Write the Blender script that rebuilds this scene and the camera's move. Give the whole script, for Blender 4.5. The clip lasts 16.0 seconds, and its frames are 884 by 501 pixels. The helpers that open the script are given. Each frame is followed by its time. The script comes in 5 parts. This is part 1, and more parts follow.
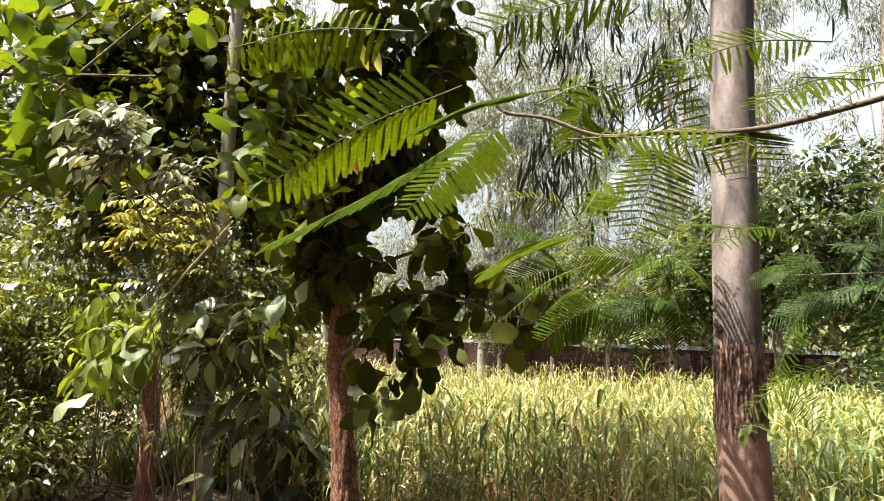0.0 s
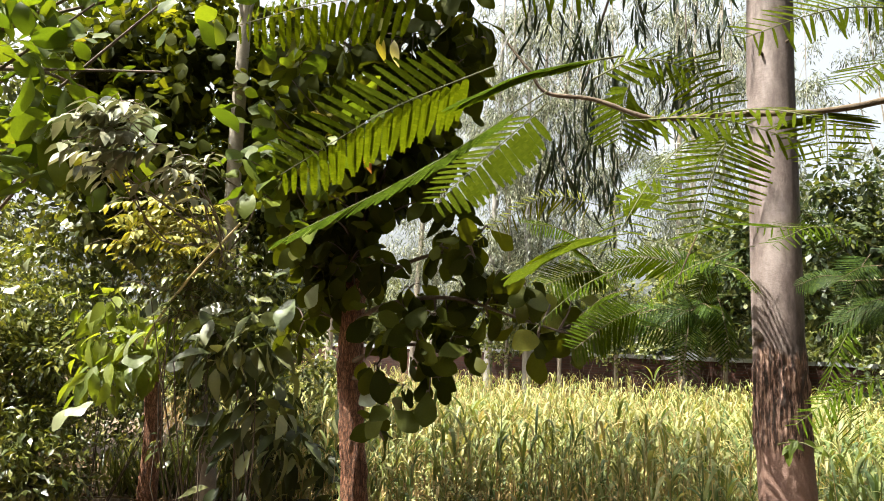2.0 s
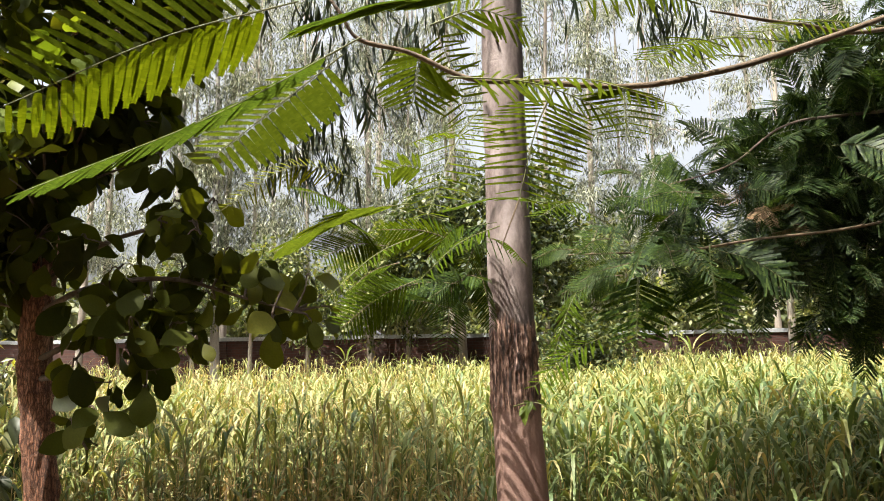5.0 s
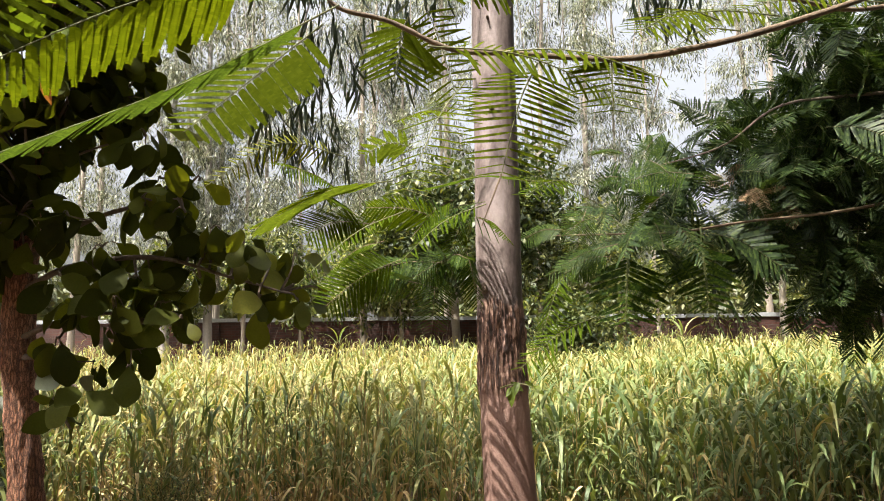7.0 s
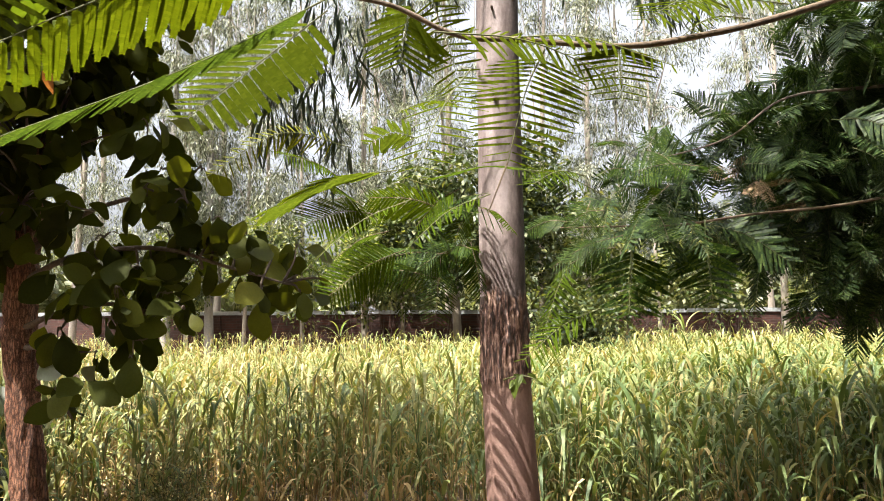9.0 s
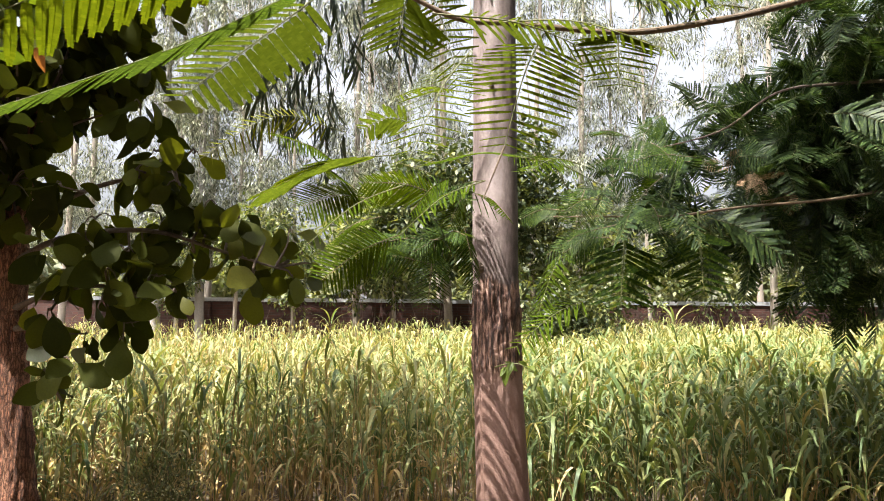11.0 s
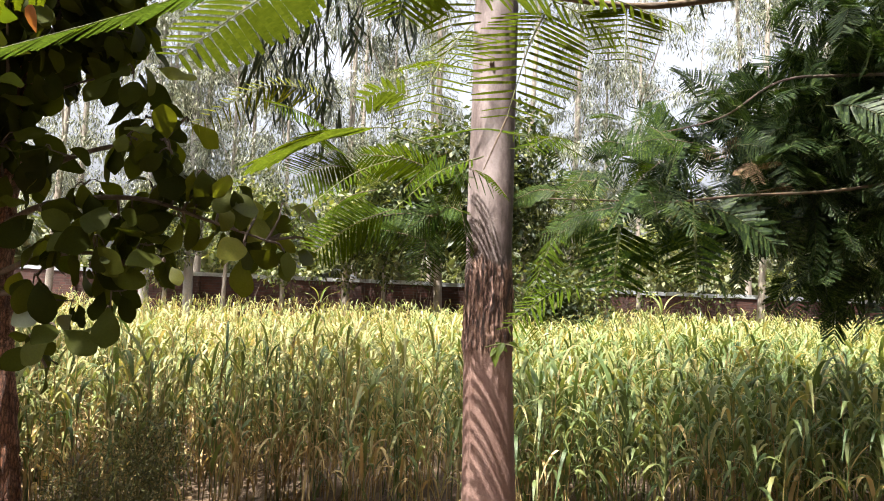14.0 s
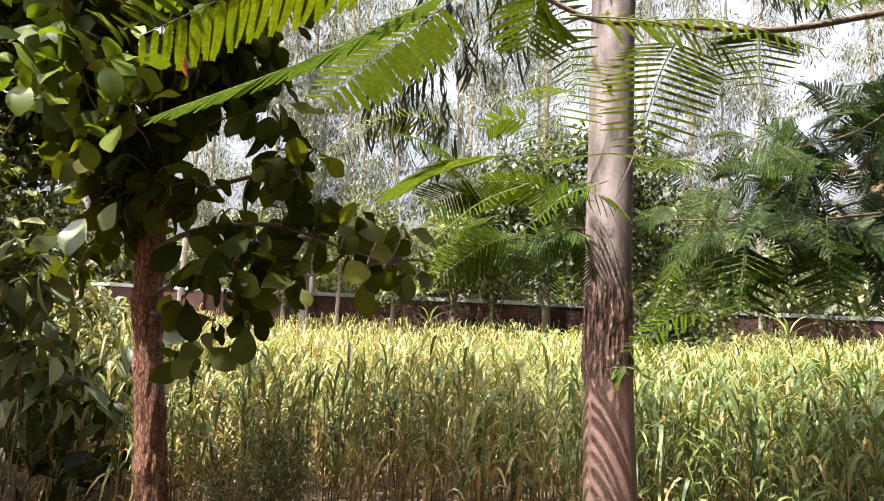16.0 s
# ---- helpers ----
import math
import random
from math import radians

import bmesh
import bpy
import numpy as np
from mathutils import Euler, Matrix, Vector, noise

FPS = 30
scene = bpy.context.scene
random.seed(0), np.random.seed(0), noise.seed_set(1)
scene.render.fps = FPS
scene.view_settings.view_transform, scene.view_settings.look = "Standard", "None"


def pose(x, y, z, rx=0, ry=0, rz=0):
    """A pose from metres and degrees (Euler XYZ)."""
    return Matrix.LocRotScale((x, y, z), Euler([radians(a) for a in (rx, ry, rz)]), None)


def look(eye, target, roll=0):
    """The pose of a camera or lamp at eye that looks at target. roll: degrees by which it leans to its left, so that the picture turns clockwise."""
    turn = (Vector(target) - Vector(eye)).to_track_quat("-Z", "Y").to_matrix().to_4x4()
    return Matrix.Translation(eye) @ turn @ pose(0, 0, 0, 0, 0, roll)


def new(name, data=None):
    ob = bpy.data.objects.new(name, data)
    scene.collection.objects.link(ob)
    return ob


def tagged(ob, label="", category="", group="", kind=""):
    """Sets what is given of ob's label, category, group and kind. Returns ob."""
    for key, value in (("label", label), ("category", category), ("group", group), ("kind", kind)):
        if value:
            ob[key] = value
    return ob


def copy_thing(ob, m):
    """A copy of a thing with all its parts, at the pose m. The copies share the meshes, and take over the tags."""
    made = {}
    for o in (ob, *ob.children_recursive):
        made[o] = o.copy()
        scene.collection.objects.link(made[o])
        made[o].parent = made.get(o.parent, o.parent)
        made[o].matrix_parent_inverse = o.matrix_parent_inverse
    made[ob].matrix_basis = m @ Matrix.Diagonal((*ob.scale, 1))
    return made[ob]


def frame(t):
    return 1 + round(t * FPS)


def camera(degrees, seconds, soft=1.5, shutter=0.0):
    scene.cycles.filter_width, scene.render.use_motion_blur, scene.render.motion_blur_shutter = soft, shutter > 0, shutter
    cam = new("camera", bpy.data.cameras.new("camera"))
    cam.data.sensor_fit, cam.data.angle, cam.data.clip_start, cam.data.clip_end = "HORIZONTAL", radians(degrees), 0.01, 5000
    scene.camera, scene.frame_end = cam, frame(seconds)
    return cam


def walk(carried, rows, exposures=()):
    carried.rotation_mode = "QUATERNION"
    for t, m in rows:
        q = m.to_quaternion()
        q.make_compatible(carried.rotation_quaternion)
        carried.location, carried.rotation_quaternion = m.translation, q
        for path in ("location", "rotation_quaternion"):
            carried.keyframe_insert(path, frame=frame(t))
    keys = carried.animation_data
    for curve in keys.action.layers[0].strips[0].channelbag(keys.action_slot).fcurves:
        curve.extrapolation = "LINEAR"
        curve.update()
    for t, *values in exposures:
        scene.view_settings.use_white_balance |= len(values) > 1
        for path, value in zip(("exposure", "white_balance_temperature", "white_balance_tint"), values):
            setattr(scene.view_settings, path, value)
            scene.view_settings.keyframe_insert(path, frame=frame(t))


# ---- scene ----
cam = camera(64.9, 16.0, soft=0.92)
PATH = [
    (0, (0.195, 0.263, 1.409), (0.138, 2.24, 1.706), 2.2),
    (0.5, (0.188, 0.294, 1.408), (0.12, 2.271, 1.702), 2.3),
    (1, (0.173, 0.321, 1.408), (0.094, 2.298, 1.7), 2.5),
    (1.5, (0.156, 0.373, 1.399), (0.067, 2.348, 1.702), 2.6),
    (2, (0.125, 0.442, 1.404), (0.054, 2.415, 1.726), 2.6),
    (2.5, (0.077, 0.534, 1.414), (0.119, 2.501, 1.768), 2.2),
    (3, (0.035, 0.578, 1.407), (0.275, 2.528, 1.786), 1.4),
    (3.5, (-0.058, 0.618, 1.404), (0.451, 2.517, 1.77), -0.2),
    (4, (-0.115, 0.635, 1.399), (0.607, 2.47, 1.729), -1.4),
    (6.5, (-0.063, 0.673, 1.38), (0.758, 2.48, 1.63), -1.0),
    (7, (-0.059, 0.677, 1.38), (0.759, 2.486, 1.619), -0.9),
    (7.5, (-0.059, 0.683, 1.38), (0.758, 2.494, 1.612), -1.0),
    (8, (-0.058, 0.691, 1.378), (0.758, 2.503, 1.606), -0.9),
    (10.5, (-0.067, 0.694, 1.361), (0.761, 2.503, 1.565), -0.1),
    (11, (-0.065, 0.698, 1.359), (0.773, 2.504, 1.552), 0.2),
    (11.5, (-0.071, 0.705, 1.353), (0.78, 2.505, 1.54), 0.5),
    (12, (-0.06, 0.715, 1.352), (0.795, 2.513, 1.532), 1.0),
    (12.5, (-0.065, 0.719, 1.349), (0.796, 2.516, 1.521), 1.5),
    (13, (-0.068, 0.723, 1.342), (0.797, 2.519, 1.508), 1.9),
    (13.5, (-0.065, 0.725, 1.339), (0.8, 2.522, 1.493), 2.1),
    (14, (-0.063, 0.727, 1.339), (0.801, 2.525, 1.485), 2.1),
    (14.5, (-0.066, 0.725, 1.337), (0.783, 2.529, 1.501), 2.2),
    (15, (-0.066, 0.73, 1.345), (0.718, 2.56, 1.527), 2.4),
    (15.5, (-0.085, 0.731, 1.36), (0.593, 2.603, 1.547), 2.4),
    (16, (-0.136, 0.69, 1.345), (0.442, 2.595, 1.535), 2.5),
]
walk(cam, [(t, look(eye, aim, roll)) for t, eye, aim, roll in PATH],
     [(0, 1.95, 6550, 5), (1.5, 1.92, 6550, 5), (2.5, 1.94, 6550, 4), (3, 1.96, 6550, 4), (3.5, 1.81, 6500, 5), (4, 1.81, 6500, 6), (6.5, 1.82, 6550, 10), (7, 1.82, 6550, 10), (7.5, 1.98, 6500, 10), (8, 2.0, 6450, 10), (10.5, 2.0, 6350, 11), (16, 2.02, 6300, 12)])

# ---- light ----
SUN_AZ = 250.0     # degrees clockwise from +y: where the sun stands
SUN_EL = 64.0
sun_dir = Vector((math.sin(radians(SUN_AZ)) * math.cos(radians(SUN_EL)), math.cos(radians(SUN_AZ)) * math.cos(radians(SUN_EL)), math.sin(radians(SUN_EL))))
world = bpy.data.worlds.new("sky")
scene.world = world
world.use_nodes = True
wn = world.node_tree.nodes
sky = wn.new("ShaderNodeTexSky")
sky.sky_type, sky.sun_disc = "NISHITA", False
sky.sun_elevation, sky.sun_rotation = radians(SUN_EL), radians(SUN_AZ)
sky.air_density, sky.dust_density, sky.ozone_density = 1.0, 10.0, 1.0
haze = wn.new("ShaderNodeHueSaturation")
haze.inputs["Saturation"].default_value = 0.28
world.node_tree.links.new(sky.outputs[0], haze.inputs["Color"])
world.node_tree.links.new(haze.outputs[0], wn["Background"].inputs[0])
wn["Background"].inputs[1].default_value = 0.123
sun = new("sun", bpy.data.lights.new("sun", "SUN"))
sun.data.energy, sun.data.angle, sun.data.color = 5.0, radians(0.53), (1.0, 0.925, 0.82)
sun.matrix_world = look(sun_dir * 60, (0, 0, 0))

# ---- materials ----


def nodes_of(name):
    m = bpy.data.materials.new(name)
    m.use_nodes = True
    return m, m.node_tree.nodes, m.node_tree.links, m.node_tree.nodes["Principled BSDF"]


def ramp_of(n, stops):
    r = n.new("ShaderNodeValToRGB")
    els = r.color_ramp.elements
    while len(els) < len(stops):
        els.new(0.5)
    for e, (p, c) in zip(els, stops):
        e.position, e.color = p, (*c, 1)
    return r


def noise_of(n, l, scale, detail=4, rough=0.6, coord="Object", stretch=None):
    tc = n.new("ShaderNodeTexCoord")
    t = n.new("ShaderNodeTexNoise")
    t.inputs["Scale"].default_value, t.inputs["Detail"].default_value, t.inputs["Roughness"].default_value = scale, detail, rough
    if stretch:
        mp = n.new("ShaderNodeMapping")
        mp.inputs["Scale"].default_value = stretch
        l.new(tc.outputs[coord], mp.inputs[0])
        l.new(mp.outputs[0], t.inputs["Vector"])
    else:
        l.new(tc.outputs[coord], t.inputs["Vector"])
    return t


def mix_of(n, l, kind, fac, a, b):
    m = n.new("ShaderNodeMix")
    m.data_type, m.blend_type = "RGBA", kind
    for sock, v in ((m.inputs[0], fac), (m.inputs[6], a), (m.inputs[7], b)):
        if isinstance(v, (int, float)):
            sock.default_value = v
        elif isinstance(v, tuple):
            sock.default_value = (*v, 1)
        else:
            l.new(v, sock)
    return m.outputs[2]


def leaf_mat(name, stops, trans=0.35, rough=0.45, glow=(1.25, 1.35, 0.55), spot=0.5, spec=0.5, spot_scale=25.0):
    """A leaf: colour by leaf, mottled, glossy cuticle over a translucent blade."""
    m, n, l, bsdf = nodes_of(name)
    geo, info = n.new("ShaderNodeNewGeometry"), n.new("ShaderNodeObjectInfo")
    add = n.new("ShaderNodeMath")
    add.operation = "ADD"
    l.new(geo.outputs["Random Per Island"], add.inputs[0])
    l.new(info.outputs["Random"], add.inputs[1])
    fr = n.new("ShaderNodeMath")
    fr.operation = "FRACT"
    l.new(add.outputs[0], fr.inputs[0])
    ramp = ramp_of(n, stops)
    l.new(fr.outputs[0], ramp.inputs[0])
    tex = noise_of(n, l, spot_scale, 5, 0.65)
    tone = ramp_of(n, [(0.25, (0.6, 0.62, 0.6)), (0.75, (1.25, 1.2, 1.15))])
    l.new(tex.outputs[0], tone.inputs[0])
    col = mix_of(n, l, "MULTIPLY", spot, ramp.outputs[0], tone.outputs[0])
    l.new(col, bsdf.inputs["Base Color"])
    bsdf.inputs["Roughness"].default_value = rough
    bsdf.inputs["Specular IOR Level"].default_value = spec
    tr = n.new("ShaderNodeBsdfTranslucent")
    l.new(mix_of(n, l, "MULTIPLY", 1.0, col, glow), tr.inputs[0])
    mx = n.new("ShaderNodeMixShader")
    mx.inputs[0].default_value = trans
    l.new(bsdf.outputs[0], mx.inputs[1])
    l.new(tr.outputs[0], mx.inputs[2])
    l.new(mx.outputs[0], n["Material Output"].inputs[0])
    return m


def bark_mat(name, stops, scale, stretch, bump, rough=0.85, fine=60.0, patch=None, cracks=None):
    m, n, l, bsdf = nodes_of(name)
    a = noise_of(n, l, scale, 8, 0.65, stretch=stretch)
    ramp = ramp_of(n, stops)
    l.new(a.outputs[0], ramp.inputs[0])
    b = noise_of(n, l, fine, 5, 0.7)
    tone = ramp_of(n, [(0.3, (0.7, 0.7, 0.7)), (0.7, (1.15, 1.13, 1.1))])
    l.new(b.outputs[0], tone.inputs[0])
    col = mix_of(n, l, "MULTIPLY", 0.8, ramp.outputs[0], tone.outputs[0])
    if patch:
        c = noise_of(n, l, patch[0], 3, 0.5, stretch=(1, 1, 0.4))
        pr = ramp_of(n, [(patch[1], (0, 0, 0)), (patch[1] + 0.06, (1, 1, 1))])
        l.new(c.outputs[0], pr.inputs[0])
        col = mix_of(n, l, "MIX", pr.outputs[0], col, patch[2])
    h = n.new("ShaderNodeMath")
    h.operation = "ADD"
    l.new(a.outputs[0], h.inputs[0])
    l.new(b.outputs[0], h.inputs[1])
    if cracks:
        tc, mp, vo = n.new("ShaderNodeTexCoord"), n.new("ShaderNodeMapping"), n.new("ShaderNodeTexVoronoi")
        mp.inputs["Scale"].default_value = cracks
        wob = n.new("ShaderNodeMix")
        wob.data_type, wob.blend_type = "RGBA", "ADD"
        wob.inputs[0].default_value = 0.014
        l.new(tc.outputs["Object"], wob.inputs[6])
        l.new(b.outputs["Color"], wob.inputs[7])
        l.new(wob.outputs[2], mp.inputs[0])
        vo.feature = "DISTANCE_TO_EDGE"
        vo.inputs["Scale"].default_value = 1.0
        l.new(mp.outputs[0], vo.inputs["Vector"])
        cr = ramp_of(n, [(0.0, (0.17, 0.15, 0.14)), (0.24, (1, 1, 1))])
        l.new(vo.outputs["Distance"], cr.inputs[0])
        col = mix_of(n, l, "MULTIPLY", 0.9, col, cr.outputs[0])
        h2 = n.new("ShaderNodeMath")
        h2.operation = "ADD"
        l.new(cr.outputs[0], h2.inputs[0])
        l.new(h.outputs[0], h2.inputs[1])
        h = h2
    l.new(col, bsdf.inputs["Base Color"])
    bsdf.inputs["Roughness"].default_value = rough
    bp = n.new("ShaderNodeBump")
    bp.inputs["Strength"].default_value, bp.inputs["Distance"].default_value = bump, 0.01
    l.new(h.outputs[0], bp.inputs["Height"])
    l.new(bp.outputs[0], bsdf.inputs["Normal"])
    return m


M_FROND = leaf_mat("feathery leaf green", [(0, (0.062, 0.086, 0.006)), (0.6, (0.074, 0.1, 0.007)), (1, (0.09, 0.118, 0.01))], 0.5, 0.6, (1.2, 1.12, 0.3), 0.4, 0.0, 60)
M_FROND_PALE = leaf_mat("feathery leaf yellow-green", [(0, (0.075, 0.09, 0.012)), (0.6, (0.105, 0.12, 0.018)), (1, (0.16, 0.165, 0.03))], 0.45, 0.55, (1.3, 1.2, 0.4), 0.4, 0.0, 60)
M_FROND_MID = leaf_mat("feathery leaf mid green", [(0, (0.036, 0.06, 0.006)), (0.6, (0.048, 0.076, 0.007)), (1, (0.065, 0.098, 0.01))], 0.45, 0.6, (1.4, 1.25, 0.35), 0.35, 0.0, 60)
# two darker copies of the same leaf, with shade put into the colour
M_FROND_SHADE = leaf_mat("feathery leaf shaded forest green", [(0, (0.016, 0.036, 0.006)), (0.6, (0.028, 0.054, 0.008)), (1, (0.07, 0.105, 0.014))], 0.42, 0.5, (1.4, 1.25, 0.35), 0.35, 0.12, 60)
M_FROND_DARK = leaf_mat("feathery leaf shaded deep green", [(0, (0.013, 0.027, 0.009)), (0.6, (0.026, 0.05, 0.013)), (1, (0.075, 0.11, 0.03))], 0.34, 0.5, (1.35, 1.35, 0.55), 0.4, 0.2, 40)
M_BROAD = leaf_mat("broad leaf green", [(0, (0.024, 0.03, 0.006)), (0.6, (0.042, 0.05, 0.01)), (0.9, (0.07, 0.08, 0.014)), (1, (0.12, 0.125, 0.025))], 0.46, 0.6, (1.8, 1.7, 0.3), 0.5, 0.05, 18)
# lighter olive copy for broad leaves that should look lit
M_BROAD_OLIVE = leaf_mat("broad leaf olive, sunlit tone", [(0, (0.045, 0.055, 0.008)), (0.7, (0.07, 0.08, 0.012)), (1, (0.11, 0.11, 0.02))], 0.5, 0.5, (1.5, 1.4, 0.3), 0.5, 0.2, 18)
# brighter copy of the broad leaf, with sunlight put into its colour
M_BROAD_LIT = leaf_mat("broad leaf light green, sunlit tone", [(0, (0.05, 0.075, 0.012)), (0.6, (0.085, 0.118, 0.016)), (0.95, (0.13, 0.16, 0.022)), (1, (0.24, 0.2, 0.04))], 0.42, 0.5, (1.4, 1.4, 0.3), 0.5, 0.22, 18)
M_YELLOW = leaf_mat("small yellowing leaf", [(0, (0.11, 0.12, 0.018)), (0.5, (0.2, 0.195, 0.032)), (1, (0.36, 0.33, 0.08))], 0.3, 0.5, (1.3, 1.2, 0.4), 0.5, 0.4, 40)
M_BUSH = leaf_mat("small bush leaf", [(0, (0.032, 0.045, 0.01)), (0.6, (0.095, 0.11, 0.024)), (1, (0.25, 0.25, 0.065))], 0.3, 0.36, (1.35, 1.3, 0.4), 0.6, 0.6, 30)
M_LIME = leaf_mat("fresh drooping leaf", [(0, (0.1, 0.14, 0.02)), (1, (0.2, 0.235, 0.035))], 0.5, 0.42, (1.3, 1.25, 0.35), 0.4, 0.5, 25)
M_GUM = leaf_mat("hanging gum leaf", [(0, (0.02, 0.035, 0.018)), (0.7, (0.035, 0.055, 0.025)), (1, (0.07, 0.08, 0.035))], 0.15, 0.4, (1.3, 1.3, 0.6), 0.4, 0.5, 20)
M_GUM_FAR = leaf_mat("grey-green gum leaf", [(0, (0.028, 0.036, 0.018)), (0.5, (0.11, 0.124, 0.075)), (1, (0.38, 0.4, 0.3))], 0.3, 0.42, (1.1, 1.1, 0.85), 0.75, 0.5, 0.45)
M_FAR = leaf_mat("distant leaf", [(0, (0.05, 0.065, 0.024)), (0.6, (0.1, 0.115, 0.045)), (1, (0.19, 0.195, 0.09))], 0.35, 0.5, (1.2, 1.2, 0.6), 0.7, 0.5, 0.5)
M_MID = leaf_mat("woodland leaf", [(0, (0.018, 0.03, 0.011)), (0.6, (0.042, 0.06, 0.019)), (1, (0.125, 0.135, 0.045))], 0.32, 0.5, (1.3, 1.25, 0.45), 0.65, 0.35, 0.9)
M_EDGE = leaf_mat("leaf at the wood's edge", [(0, (0.022, 0.036, 0.011)), (0.45, (0.065, 0.09, 0.024)), (0.8, (0.15, 0.168, 0.06)), (1, (0.26, 0.27, 0.12))], 0.4, 0.5, (1.3, 1.25, 0.45), 0.65, 0.3, 1.4)
M_WEED = leaf_mat("soft olive weed", [(0, (0.03, 0.034, 0.01)), (0.6, (0.062, 0.066, 0.02)), (1, (0.13, 0.125, 0.045))], 0.35, 0.6, (1.2, 1.1, 0.5), 0.4, 0.3, 20)
# pale tone stands in for the sun's highlight on glossy leaves
M_PALE = leaf_mat("pale leaf, sun highlight", [(0, (0.09, 0.105, 0.05)), (0.6, (0.175, 0.185, 0.11)), (1, (0.3, 0.3, 0.21))], 0.18, 0.42, (1.1, 1.05, 0.7), 0.5, 0.5, 20)
M_BLADE = leaf_mat("crop blade", [(0, (0.07, 0.115, 0.04)), (0.55, (0.135, 0.175, 0.06)), (0.9, (0.23, 0.235, 0.085)), (1, (0.36, 0.29, 0.12))], 0.36, 0.5, (1.2, 1.1, 0.45), 0.4, 0.32, 6)
M_RIPE = leaf_mat("ripening crop blade", [(0, (0.115, 0.15, 0.046)), (0.5, (0.22, 0.235, 0.085)), (0.85, (0.33, 0.31, 0.14)), (1, (0.43, 0.34, 0.17))], 0.34, 0.55, (1.12, 1.04, 0.5), 0.4, 0.3, 6)
M_STRAW = leaf_mat("dry crop stalk", [(0, (0.26, 0.175, 0.07)), (0.6, (0.43, 0.315, 0.14)), (1, (0.58, 0.47, 0.25))], 0.25, 0.65, (1.12, 1.0, 0.55), 0.5, 0.3, 12)
M_LITTER = leaf_mat("dead leaf", [(0, (0.1, 0.06, 0.03)), (0.6, (0.2, 0.13, 0.065)), (1, (0.33, 0.25, 0.15))], 0.1, 0.75, (1, 0.9, 0.6), 0.5, 0.3, 20)
M_EUC = bark_mat("smooth gum bark", [(0.28, (0.11, 0.075, 0.065)), (0.5, (0.25, 0.19, 0.172)), (0.72, (0.42, 0.36, 0.34))], 5.0, (1, 1, 0.3), 0.5, 0.72, 60, (4.2, 0.6, (0.13, 0.09, 0.078)))
M_EUC_PALE = bark_mat("pale gum bark", [(0.25, (0.15, 0.125, 0.1)), (0.5, (0.27, 0.235, 0.195)), (0.75, (0.38, 0.345, 0.3))], 3.0, (1, 1, 0.2), 0.3, 0.8, 30)
M_EUC_WHITE = bark_mat("whitish gum bark", [(0.25, (0.16, 0.145, 0.135)), (0.5, (0.27, 0.255, 0.245)), (0.75, (0.4, 0.385, 0.375))], 3.0, (1, 1, 0.2), 0.3, 0.8, 30)
M_RED = bark_mat("reddish fissured bark", [(0.34, (0.17, 0.068, 0.037)), (0.5, (0.38, 0.17, 0.096)), (0.7, (0.54, 0.29, 0.18))], 34.0, (1, 1, 0.22), 1.0, 0.9, 120, None, (84, 84, 20))
M_TWIG = bark_mat("twig bark", [(0.3, (0.06, 0.04, 0.025)), (0.7, (0.15, 0.105, 0.06))], 30.0, (1, 1, 1), 0.5, 0.8, 140)
M_TWIG_GREEN = bark_mat("green twig", [(0.3, (0.06, 0.07, 0.018)), (0.7, (0.12, 0.12, 0.035))], 30.0, (1, 1, 1), 0.3, 0.7, 140)
M_CANE = bark_mat("pale cane", [(0.3, (0.28, 0.24, 0.1)), (0.7, (0.42, 0.36, 0.17))], 30.0, (1, 1, 1), 0.3, 0.7, 140)
M_STALK = bark_mat("pale green stalk", [(0.3, (0.12, 0.15, 0.05)), (0.7, (0.2, 0.23, 0.09))], 30.0, (1, 1, 1), 0.3, 0.6, 140)
M_DARKBARK = bark_mat("dark bark", [(0.3, (0.05, 0.035, 0.025)), (0.7, (0.15, 0.11, 0.08))], 20.0, (1, 1, 0.3), 0.8, 0.9, 90)
M_COPING = bark_mat("weathered cement", [(0.3, (0.23, 0.25, 0.265)), (0.7, (0.37, 0.39, 0.41))], 1.2, (1, 1, 1), 0.4, 0.85, 20)


